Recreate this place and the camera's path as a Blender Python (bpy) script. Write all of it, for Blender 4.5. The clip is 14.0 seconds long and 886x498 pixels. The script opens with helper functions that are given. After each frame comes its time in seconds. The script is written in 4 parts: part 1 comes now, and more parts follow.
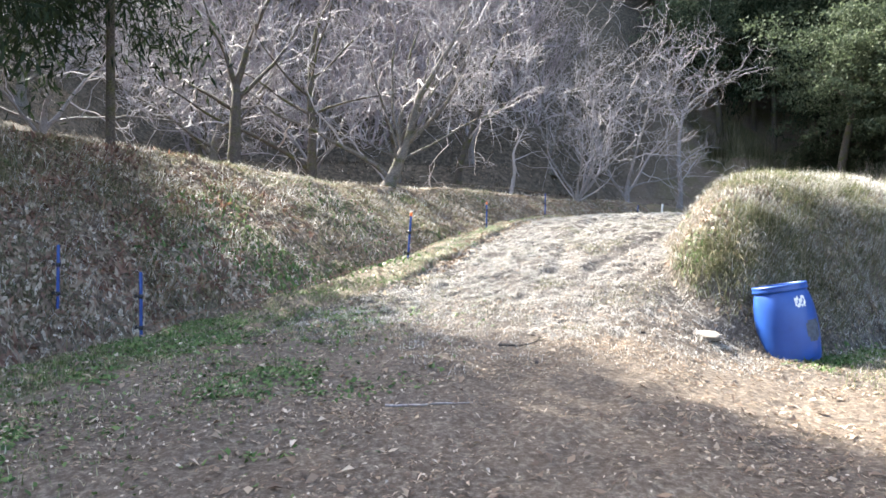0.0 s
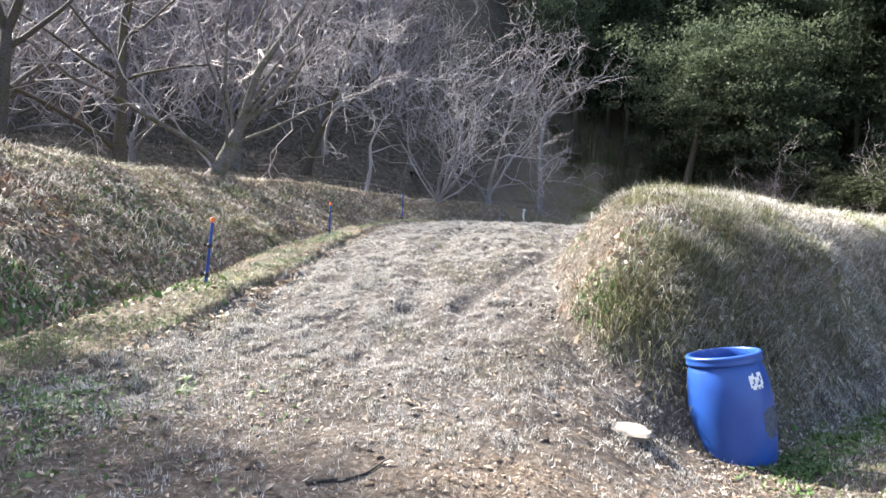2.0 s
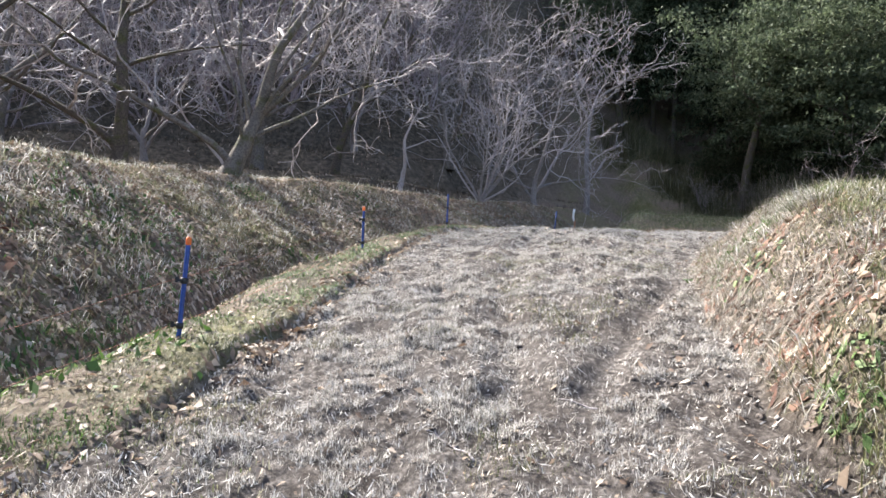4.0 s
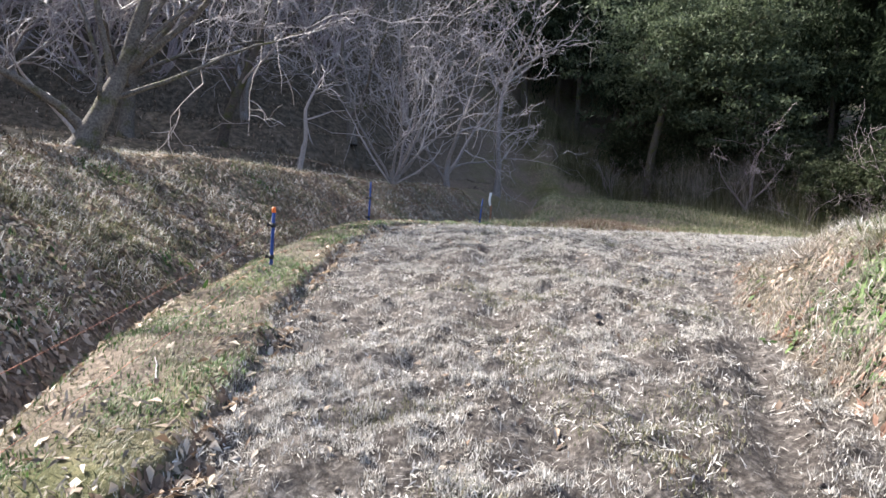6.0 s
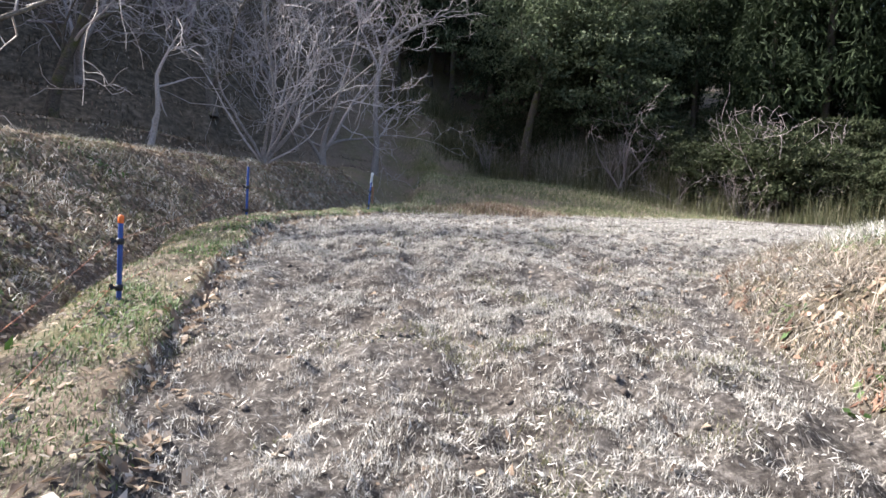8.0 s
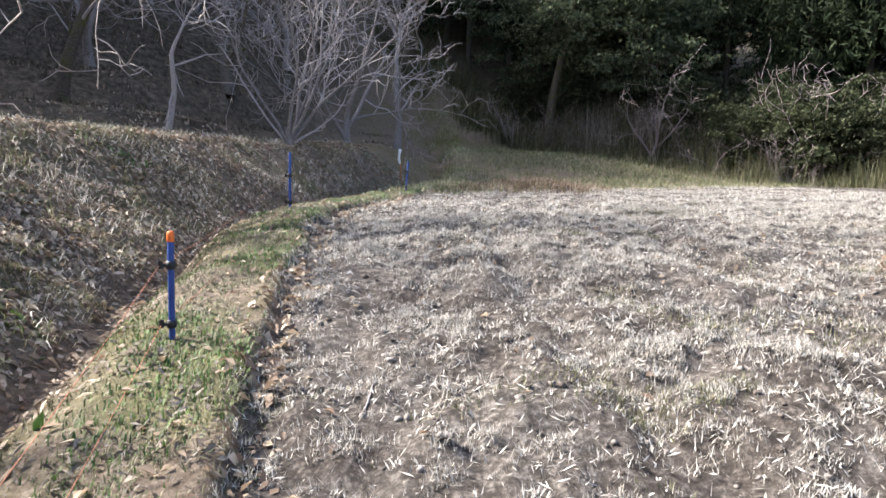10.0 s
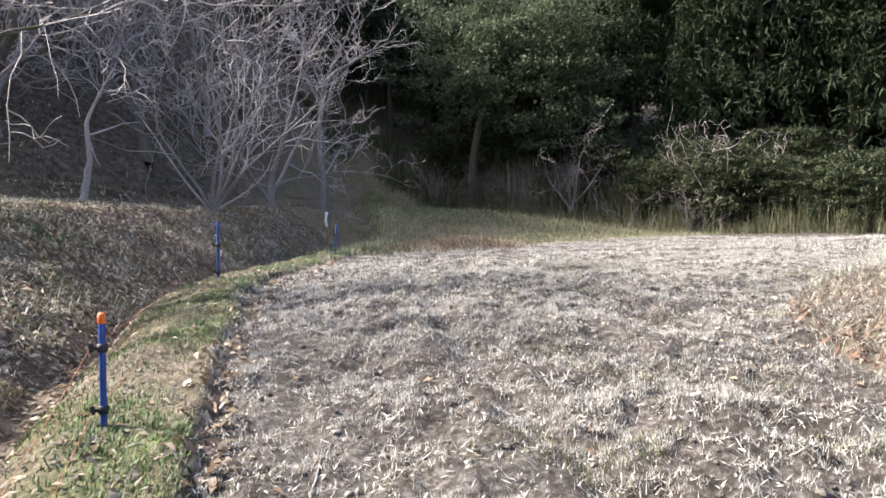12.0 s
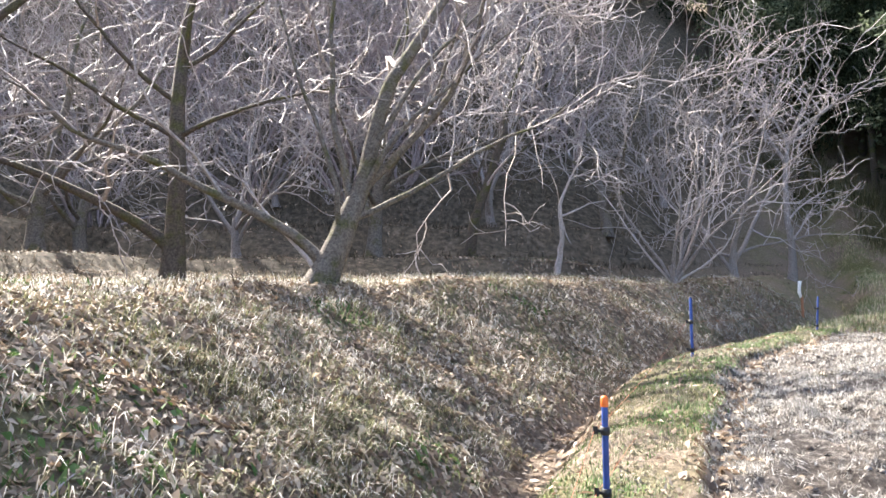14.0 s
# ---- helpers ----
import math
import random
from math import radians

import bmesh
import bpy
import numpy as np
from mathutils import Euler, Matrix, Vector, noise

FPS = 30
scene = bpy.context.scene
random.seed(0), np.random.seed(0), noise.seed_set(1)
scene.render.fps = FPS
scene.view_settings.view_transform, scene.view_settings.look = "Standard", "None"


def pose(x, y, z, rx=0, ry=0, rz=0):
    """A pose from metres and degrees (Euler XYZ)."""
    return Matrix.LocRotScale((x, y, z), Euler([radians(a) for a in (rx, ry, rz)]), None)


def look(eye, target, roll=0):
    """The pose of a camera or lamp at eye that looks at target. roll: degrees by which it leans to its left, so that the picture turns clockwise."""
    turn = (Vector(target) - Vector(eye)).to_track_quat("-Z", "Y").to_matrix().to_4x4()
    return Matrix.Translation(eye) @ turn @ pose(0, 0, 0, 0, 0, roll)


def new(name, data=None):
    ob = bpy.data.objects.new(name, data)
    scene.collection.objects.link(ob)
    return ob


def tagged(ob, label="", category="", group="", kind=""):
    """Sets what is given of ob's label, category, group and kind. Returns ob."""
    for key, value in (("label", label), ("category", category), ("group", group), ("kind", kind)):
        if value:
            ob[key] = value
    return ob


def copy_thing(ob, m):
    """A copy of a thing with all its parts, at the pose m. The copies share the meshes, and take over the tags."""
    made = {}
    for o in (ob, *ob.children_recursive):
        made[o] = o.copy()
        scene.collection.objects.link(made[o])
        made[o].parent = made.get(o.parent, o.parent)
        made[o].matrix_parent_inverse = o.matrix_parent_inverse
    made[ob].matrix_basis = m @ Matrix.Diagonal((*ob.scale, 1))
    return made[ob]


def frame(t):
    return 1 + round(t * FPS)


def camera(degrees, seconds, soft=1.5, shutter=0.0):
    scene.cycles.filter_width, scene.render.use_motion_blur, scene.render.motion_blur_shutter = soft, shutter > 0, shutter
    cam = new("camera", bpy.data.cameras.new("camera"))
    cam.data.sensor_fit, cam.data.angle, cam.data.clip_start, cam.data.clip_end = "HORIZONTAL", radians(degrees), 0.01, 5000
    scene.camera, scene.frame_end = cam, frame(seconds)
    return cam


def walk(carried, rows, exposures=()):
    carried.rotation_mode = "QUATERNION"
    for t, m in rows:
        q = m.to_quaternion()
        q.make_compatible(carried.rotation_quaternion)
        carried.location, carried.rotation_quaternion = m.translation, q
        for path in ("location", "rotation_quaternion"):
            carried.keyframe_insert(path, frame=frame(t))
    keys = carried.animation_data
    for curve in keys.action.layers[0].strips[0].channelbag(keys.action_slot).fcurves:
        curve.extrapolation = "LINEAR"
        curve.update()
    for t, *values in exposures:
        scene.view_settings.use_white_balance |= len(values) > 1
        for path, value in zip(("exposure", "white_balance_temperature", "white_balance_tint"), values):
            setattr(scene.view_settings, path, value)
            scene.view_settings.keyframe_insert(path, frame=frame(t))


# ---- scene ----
cam = camera(67.1, 14.0, soft=1.6)
PATH = [
    (0, (0.002, 0.074, 1.308), (-0.001, 2.074, 1.3), -0.2),
    (0.5, (0.118, 0.795, 1.364), (0.298, 2.787, 1.377), 0.5),
    (1, (0.257, 1.398, 1.468), (0.655, 3.358, 1.435), 1.3),
    (1.5, (0.342, 2.124, 1.533), (0.642, 4.101, 1.538), 1.1),
    (2, (0.431, 2.743, 1.655), (0.851, 4.699, 1.632), 1.9),
    (2.5, (0.551, 3.5, 1.726), (0.902, 5.469, 1.722), 1.3),
    (2.7, (0.523, 3.771, 1.757), (0.86, 5.743, 1.745), 1.6),
    (4.8, (0.428, 6.513, 2.008), (0.768, 8.483, 1.966), 1.6),
    (5, (0.395, 6.798, 2.064), (0.81, 8.754, 2.014), 2.0),
    (5.5, (0.477, 7.419, 2.173), (1.113, 9.314, 2.104), 2.6),
    (6, (0.354, 7.973, 2.288), (1.013, 9.859, 2.187), 2.7),
    (6.5, (0.401, 8.415, 2.371), (1.244, 10.226, 2.268), 2.6),
    (7, (0.485, 8.831, 2.479), (1.422, 10.593, 2.361), 2.7),
    (7.2, (0.447, 9.029, 2.471), (1.398, 10.784, 2.346), 2.9),
    (9.3, (0.628, 10.897, 2.632), (1.734, 12.543, 2.375), 1.8),
    (9.5, (0.627, 11.027, 2.625), (1.624, 12.732, 2.315), 1.4),
    (10, (0.449, 11.099, 2.647), (1.438, 12.819, 2.402), 0.7),
    (10.5, (0.328, 11.05, 2.716), (1.428, 12.717, 2.606), 0.0),
    (11, (0.338, 11.073, 2.707), (1.471, 12.719, 2.608), 0.1),
    (11.5, (0.337, 11.063, 2.709), (1.497, 12.689, 2.623), 0.1),
    (12, (0.357, 11.076, 2.704), (1.536, 12.69, 2.63), -1.3),
    (12.5, (0.364, 11.094, 2.707), (1.551, 12.702, 2.637), -2.5),
    (13, (0.295, 11.167, 2.8), (1.27, 12.91, 2.897), -2.9),
    (13.5, (0.236, 11.254, 2.788), (0.695, 13.189, 3.005), -1.6),
    (14, (0.177, 11.259, 2.803), (0.142, 13.252, 2.964), -1.4),
]
walk(cam, [(t, look(eye, target, roll)) for t, eye, target, roll in PATH], exposures=[(0.0, 2.72, 6700, 6), (1.5, 2.45, 6600, 8), (2.7, 2.15, 6600, 9), (5.0, 1.95, 6500, 10), (7.0, 1.88, 6500, 10), (11.0, 1.98, 6700, 10), (12.5, 1.92, 6700, 10), (13.2, 2.3, 6900, 10), (14.0, 2.65, 7000, 10)])

# ---- world, sun ----
SUN_AZ, SUN_EL = radians(-43), radians(40)      # from the path's direction (+y) towards its left
world = bpy.data.worlds.new("world")
world.use_nodes = True
scene.world = world
wn = world.node_tree.nodes
sky = wn.new("ShaderNodeTexSky")
sky.sky_type, sky.sun_disc = "NISHITA", False
sky.sun_elevation, sky.sun_rotation = SUN_EL, SUN_AZ
sky.dust_density, sky.air_density = 3.0, 0.7
world.node_tree.links.new(sky.outputs[0], wn["Background"].inputs[0])
wn["Background"].inputs[1].default_value = 0.15
sun = new("sun", bpy.data.lights.new("sun", "SUN"))
sun.data.energy, sun.data.angle, sun.data.color = 5.0, radians(0.8), (1.0, 0.975, 0.945)
sun_way = Vector((math.sin(SUN_AZ) * math.cos(SUN_EL), math.cos(SUN_AZ) * math.cos(SUN_EL), math.sin(SUN_EL)))
sun.matrix_world = look(sun_way * 60, (0, 0, 0))


# ---- helpers of this scene ----
def lattice(ix, iy, seed):
    """A repeatable random value in 0..1 at whole-numbered places."""
    n = (ix.astype(np.int64) * 374761393 + iy.astype(np.int64) * 668265263 + seed * 974634521) & 0x7FFFFFFF
    n = ((n ^ (n >> 13)) * 1274126177) & 0x7FFFFFFF
    return ((n ^ (n >> 16)) & 0xFFFF) / 65535.0


def vnoise(x, y, size, seed):
    """Smooth value noise in -1..1 with cells of that size."""
    u, v = x / size, y / size
    ix, iy = np.floor(u), np.floor(v)
    fx, fy = u - ix, v - iy
    fx, fy = fx * fx * (3 - 2 * fx), fy * fy * (3 - 2 * fy)
    a = lattice(ix, iy, seed) * (1 - fx) + lattice(ix + 1, iy, seed) * fx
    b = lattice(ix, iy + 1, seed) * (1 - fx) + lattice(ix + 1, iy + 1, seed) * fx
    return 2 * (a * (1 - fy) + b * fy) - 1


def smooth(a, b, v):
    t = np.clip((v - a) / (b - a), 0, 1)
    return t * t * (3 - 2 * t)


def mesh_of(name, verts, faces, material, shade=False):
    """A mesh from arrays: verts n x 3, faces m x 3 or m x 4."""
    verts, faces = np.asarray(verts, dtype=np.float32), np.asarray(faces, dtype=np.int32)
    me = bpy.data.meshes.new(name)
    k = faces.shape[1]
    me.vertices.add(len(verts))
    me.vertices.foreach_set("co", verts.ravel())
    me.loops.add(faces.size)
    me.loops.foreach_set("vertex_index", faces.ravel())
    me.polygons.add(len(faces))
    me.polygons.foreach_set("loop_start", np.arange(len(faces), dtype=np.int32) * k)
    me.update(calc_edges=True)
    if shade:
        me.polygons.foreach_set("use_smooth", np.ones(len(faces), dtype=bool))
    me.materials.append(material)
    return me


def part(name, me, parent, label=""):
    ob = new(name, me)
    ob.parent = parent
    return tagged(ob, label)


def bm_part(name, bm, material, parent, label="", shade=True):
    me = bpy.data.meshes.new(name)
    bm.to_mesh(me)
    bm.free()
    if shade:
        me.polygons.foreach_set("use_smooth", np.ones(len(me.polygons), dtype=bool))
    me.materials.append(material)
    return part(name, me, parent, label)


# ---- plan of the ground ----
EDGE_Y = np.array([-40, -2, 5, 7.2, 10.2, 14.9, 19.0, 23.9, 30, 38, 60], dtype=float)
EDGE_X = np.array([-14, -6.6, -3.6, -2.6, -0.85, 0.55, 2.5, 6.2, 11.5, 16.5, 26], dtype=float)
RAMP_Y = np.array([-40, -6, 0, 3, 5, 7, 9, 11, 13.6, 16, 18, 23, 30, 40, 60], dtype=float)
RAMP_Z = np.array([-0.9, -0.3, -0.1, 0.1, 0.27, 0.55, 1.0, 1.31, 1.58, 1.83, 1.97, 2.03, 2.08, 2.4, 4.0])


def bent(v, xs, ys):
    """Piecewise-linear table with its corners rounded."""
    return (np.interp(v - 0.8, xs, ys) + 2 * np.interp(v, xs, ys) + np.interp(v + 0.8, xs, ys)) / 4


def left_of_edge(x, y):
    """Metres to the left of the grassy edge of the track, square to it."""
    slope = (bent(y + 0.5, EDGE_Y, EDGE_X) - bent(y - 0.5, EDGE_Y, EDGE_X))
    return (bent(y, EDGE_Y, EDGE_X) - x) / np.sqrt(1 + slope ** 2)


def tilled_share(x, y):
    """1 on the mown and tilled track, 0 on grass."""
    s = left_of_edge(x, y) + 0.12 * vnoise(x, y, 0.7, 31)
    left = smooth(-0.66, -0.8, s)
    front = smooth(5.2, 9.0, y + 1.2 * vnoise(x, y, 2.0, 32))
    back = smooth(25, 21.8, y - 0.14 * x + 0.8 * vnoise(x, y, 1.5, 33))
    return left * front * back * (1 - bank_share(x, y)) * (1 - 0.85 * channel(x, y))


def soil_share(x, y):
    """1 where bare soil shows, on the track and the trodden ground before it."""
    s = left_of_edge(x, y) + 0.25 * vnoise(x, y, 0.9, 34)
    return smooth(-0.66, -0.85, s) * smooth(25, 21.8, y - 0.14 * x) * (1 - smooth(0.0, 0.35, bank_share(x, y)))


def bank_share(x, y):
    """0 on track and yard, 1 on the top of the earth bank on the track's right."""
    wob = 0.25 * vnoise(x, y, 1.6, 5) + 0.1 * vnoise(x, y, 0.5, 6)
    front = (y - (7.0 + 0.52 * np.maximum(x - 3.6, 0) + 0.35 * np.maximum(3.6 - x, 0))) * 0.88 + wob
    foot_y, foot_x = [5, 8.5, 10, 12, 13, 13.8, 14.4, 15.2, 17, 22], [2.9, 2.7, 3.1, 4.3, 5.0, 6.0, 7.6, 10.5, 17, 34]
    slope = (np.interp(y + 0.4, foot_y, foot_x) - np.interp(y - 0.4, foot_y, foot_x)) / 0.8
    side = (x - np.interp(y, foot_y, foot_x)) / np.sqrt(1.1 + slope ** 2) + wob * 0.6
    rise_f, rise_s = np.clip(front / 3.0, 0, 1), np.clip(side / 1.35, 0, 1)
    rise_f, rise_s = rise_f * (1.25 - 0.25 * rise_f), rise_s * (1.4 - 0.4 * rise_s)
    both = -np.log(np.exp(-9 * rise_f) + np.exp(-9 * rise_s)) / 9      # rounds the nose where the two faces meet
    return np.clip(both / (1 - math.log(2) / 9), 0, 1)


def into_wood(x, y):
    """Metres behind the reedy edge of the wood on the right."""
    return (x - 23.6) * 0.957 + (y - 41.1) * 0.29


def channel(x, y):
    """1 in the washed-out wheel channel along the foot of the right-hand bank."""
    off = (x - 2.31 - 0.72 * (y - 9.5) + 0.07 * vnoise(x, y, 0.8, 77)) * 0.81
    return np.exp(-(off / 0.13) ** 2) * smooth(8.3, 9.3, y) * smooth(14.2, 12.6, y)


def scarp(x, y):
    """1 on the worn, root-hung side of the right-hand bank that faces the track."""
    b = bank_share(x, y)
    return smooth(8.0, 9.2, y) * smooth(0.9, 0.6, b) * smooth(0.0, 0.05, b) * smooth(2.2, 0.6, x - 3.3 - 0.7 * (y - 10))


def height(x, y, fine=True):
    """The ground's height, metres."""
    x, y = np.asarray(x, dtype=float), np.asarray(y, dtype=float)
    ramp = bent(y, RAMP_Y, RAMP_Z)
    tilt = smooth(5, 8, y) * smooth(22, 15, y)
    ramp = ramp + tilt * 0.1 * np.clip(x - 2, -1.9, 2.4)
    # the yard beside the foot of the ramp is level
    yard = smooth(1.7, 3.3, x + 0.2 * (7 - y)) * smooth(2.2, 0.2, y - 6.6 - 0.52 * (x - 3.6))
    ramp = ramp * (1 - yard) + np.minimum(ramp, 0.12) * yard
    # right-hand bank
    b = bank_share(x, y)
    top = 2.42 - 0.4 * smooth(12, 21, y) + 0.1 * vnoise(x, y, 2.2, 8)
    z = ramp + b * np.maximum(top - ramp, 0)
    # ditch and left-hand bank
    s = left_of_edge(x, y) + 0.15 * vnoise(x, y, 1.4, 9)
    ditch = ramp - 0.62 * smooth(0.05, 0.7, s)
    crest = 2.95 + 0.25 * smooth(16, 30, y) + 0.35 * smooth(12, 6, y) * smooth(1, -5, x) + 0.1 * vnoise(x, y, 2.5, 10)
    crest = crest + 0.3 * smooth(27, 36, y) * smooth(6, 13, x) + 0.06 * np.clip(s - 4, 0, 6)
    width = 3.2 + 0.2 * np.clip(15 - y, 0, 12) - 1.3 * smooth(19, 24, y)
    rise = np.clip((s - 0.95) / width, 0, 1)
    rise = rise * (1.32 - 0.32 * rise)
    left = ditch + rise * np.maximum(crest - ditch, 0)
    z = np.where(s > 0, left, z)
    # hill behind: terraces, then the wooded slope all round
    far = np.maximum(y - 0.25 * x - 27, 0.8 * (-x - 7 + 0.35 * (y - 20))) + 2.0 * vnoise(x, y, 9, 11)
    far = np.where(s > 2, far - 8 * smooth(9, 2, s), np.minimum(far - 8, y - 0.1 * x - 38))
    step = np.clip(far, 0, 14) * 0.05 + 0.35 * smooth(1.2, 2.0, far) + 1.1 * smooth(5.2, 6.2, far) + 1.1 * smooth(8.6, 9.6, far)
    z = z + step + 0.85 * np.clip(far - 9.5, 0, 26) + 0.25 * np.clip(far - 35.5, 0, 60)
    # hummock at the end of the track, and the foot of the wood on the right
    z = z + 1.8 * np.exp(-(((x - 19.5) / 4.5) ** 2 + ((y - 47) / 4) ** 2))
    z = z + 0.22 * np.exp(-(((x - 11.3) / 1.5) ** 2 + ((y - 25.4) / 0.9) ** 2))
    z = z + 0.3 * np.clip(into_wood(x, y) + 1, 0, 60)
    # meadow that climbs to the wood behind the field
    z = z + np.where(s < 3, 1.0, 0.0) * smooth(26.5, 36.5, y) * smooth(8.5, 14.5, x) * smooth(3, 0.5, s)
    if fine:
        till = tilled_share(x, y)
        z = z + till * (0.036 * vnoise(x, y, 0.19, 20) + 0.028 * vnoise(x, y, 0.09, 21) + 0.035 * vnoise(x, y, 0.6, 22))
        # wheel ruts up the track
        rut = left_of_edge(x, y)
        for at in (-2.6, -4.3):
            z = z - till * 0.06 * np.exp(-((rut - at + 0.25 * vnoise(x, y, 2.5, 23)) / 0.16) ** 2)
        z = z + 0.09 * smooth(-0.8, -0.7, s - 0.15 * vnoise(x, y, 1.4, 9) + 0.12 * vnoise(x, y, 0.7, 31)) * smooth(0.2, -0.3, s) * smooth(8, 10, y)
        z = z - 0.07 * channel(x, y)
        z = z + (1 - till) * (0.03 * vnoise(x, y, 0.35, 24) + 0.012 * vnoise(x, y, 0.12, 25))
        rough = np.maximum(b * (1 - b) * 4, smooth(0.9, 1.6, s) * smooth(7, 4, s))
        z = z + rough * (0.02 * vnoise(x, y, 0.5, 26) + 0.03 * vnoise(x, y, 0.2, 27) + 0.07 * smooth(0.05, 0.3, b) * vnoise(x, y, 0.42, 28))
    return z


def on_ground(x, y):
    return float(height(x, y, False))


# ---- materials ----
def material(name, rough=0.85, spec=0.25):
    m = bpy.data.materials.new(name)
    m.use_nodes = True
    b = m.node_tree.nodes["Principled BSDF"]
    b.inputs["Roughness"].default_value = rough
    b.inputs["Specular IOR Level"].default_value = spec
    return m, m.node_tree.nodes, m.node_tree.links, b


def noise_node(n, l, scale, detail=6, rough=0.6, coord="Object"):
    tc = n.new("ShaderNodeTexCoord")
    t = n.new("ShaderNodeTexNoise")
    t.inputs["Scale"].default_value, t.inputs["Detail"].default_value, t.inputs["Roughness"].default_value = scale, detail, rough
    l.new(tc.outputs[coord], t.inputs["Vector"])
    return t.outputs["Fac"]


def ramp_node(n, l, fac, *stops):
    r = n.new("ShaderNodeValToRGB")
    while len(r.color_ramp.elements) < len(stops):
        r.color_ramp.elements.new(0.5)
    for e, (p, c) in zip(r.color_ramp.elements, stops):
        e.position, e.color = p, (*c, 1)
    l.new(fac, r.inputs[0])
    return r.outputs[0]


def mix_node(n, l, fac, a, b, kind="MIX"):
    m = n.new("ShaderNodeMix")
    m.data_type, m.blend_type = "RGBA", kind
    if isinstance(fac, float):
        m.inputs[0].default_value = fac
    else:
        l.new(fac, m.inputs[0])
    l.new(a, m.inputs[6])
    l.new(b, m.inputs[7])
    return m.outputs[2]


def bump_node(n, l, b, h, strength, distance):
    p = n.new("ShaderNodeBump")
    p.inputs["Strength"].default_value, p.inputs["Distance"].default_value = strength, distance
    l.new(h, p.inputs["Height"])
    l.new(p.outputs[0], b.inputs["Normal"])


def attr(n, name):
    a = n.new("ShaderNodeAttribute")
    a.attribute_name = name
    return a.outputs["Fac"]


def ground_material():
    m, n, l, b = material("earth_and_grass", 0.95, 0.1)
    fine, mid, wide = noise_node(n, l, 22, 8, 0.75), noise_node(n, l, 5, 8, 0.7), noise_node(n, l, 0.6, 5, 0.6)
    soil = ramp_node(n, l, fine, (0.34, (0.026, 0.022, 0.019)), (0.5, (0.085, 0.074, 0.066)), (0.66, (0.24, 0.218, 0.198)))
    blot = ramp_node(n, l, noise_node(n, l, 1.3, 4, 0.6), (0.4, (0.68, 0.66, 0.65)), (0.58, (1, 1, 1)))
    soil = mix_node(n, l, 1.0, soil, blot, "MULTIPLY")
    litter = ramp_node(n, l, fine, (0.3, (0.06, 0.045, 0.033)), (0.52, (0.155, 0.122, 0.094)), (0.7, (0.31, 0.262, 0.212)))
    green = ramp_node(n, l, mid, (0.3, (0.05, 0.056, 0.022)), (0.5, (0.1, 0.1, 0.045)), (0.7, (0.19, 0.17, 0.09)))
    patch = ramp_node(n, l, wide, (0.42, (0, 0, 0)), (0.6, (1, 1, 1)))
    g = n.new("ShaderNodeMath")
    g.operation = "MULTIPLY"
    l.new(patch, g.inputs[0])
    l.new(attr(n, "green"), g.inputs[1])
    col = mix_node(n, l, g.outputs[0], litter, green)
    col = mix_node(n, l, attr(n, "tilled"), col, soil)
    # hillside shade painted as darker ground; the scarp takes it as brown earth
    mould = ramp_node(n, l, mid, (0.34, (0.03, 0.027, 0.018)), (0.52, (0.085, 0.07, 0.052)), (0.7, (0.18, 0.148, 0.112)))
    col = mix_node(n, l, attr(n, "mould"), col, mould)
    l.new(col, b.inputs["Base Color"])
    bump_node(n, l, b, fine, 0.9, 0.03)
    return m


def leafy(name, *stops, rough=0.6, through_light=0.25, spec=0.3):
    """Leaves, blades and straw: a colour of its own for each, some light let through."""
    m, n, l, b = material(name, rough, spec)
    geo = n.new("ShaderNodeNewGeometry")
    col = ramp_node(n, l, geo.outputs["Random Per Island"], *stops)
    l.new(col, b.inputs["Base Color"])
    t = n.new("ShaderNodeBsdfTranslucent")
    l.new(col, t.inputs[0])
    mx = n.new("ShaderNodeMixShader")
    mx.inputs[0].default_value = through_light
    l.new(b.outputs[0], mx.inputs[1])
    l.new(t.outputs[0], mx.inputs[2])
    l.new(mx.outputs[0], n["Material Output"].inputs[0])
    return m


def bark_material(name, dark, light, moss=0.0, rough=0.9, spec=0.15):
    m, n, l, b = material(name, rough, spec)
    fine, wide = noise_node(n, l, 30, 8, 0.7), noise_node(n, l, 3, 4, 0.6)
    col = ramp_node(n, l, fine, (0.35, dark), (0.65, light))
    if moss:
        g = ramp_node(n, l, fine, (0.3, (0.035, 0.04, 0.012)), (0.7, (0.1, 0.1, 0.03)))
        k = ramp_node(n, l, wide, (0.6 - moss * 0.3, (0, 0, 0)), (0.7, (1, 1, 1)))
        col = mix_node(n, l, k, col, g)
    l.new(col, b.inputs["Base Color"])
    bump_node(n, l, b, fine, 0.8, 0.02)
    return m


def plain(name, colour, rough=0.5, spec=0.4, scale=8, spread=0.25):
    m, n, l, b = material(name, rough, spec)
    f = noise_node(n, l, scale, 6, 0.65)
    l.new(ramp_node(n, l, f, (0.3, tuple(c * (1 - spread) for c in colour)), (0.7, tuple(min(1, c * (1 + spread)) for c in colour))), b.inputs["Base Color"])
    return m


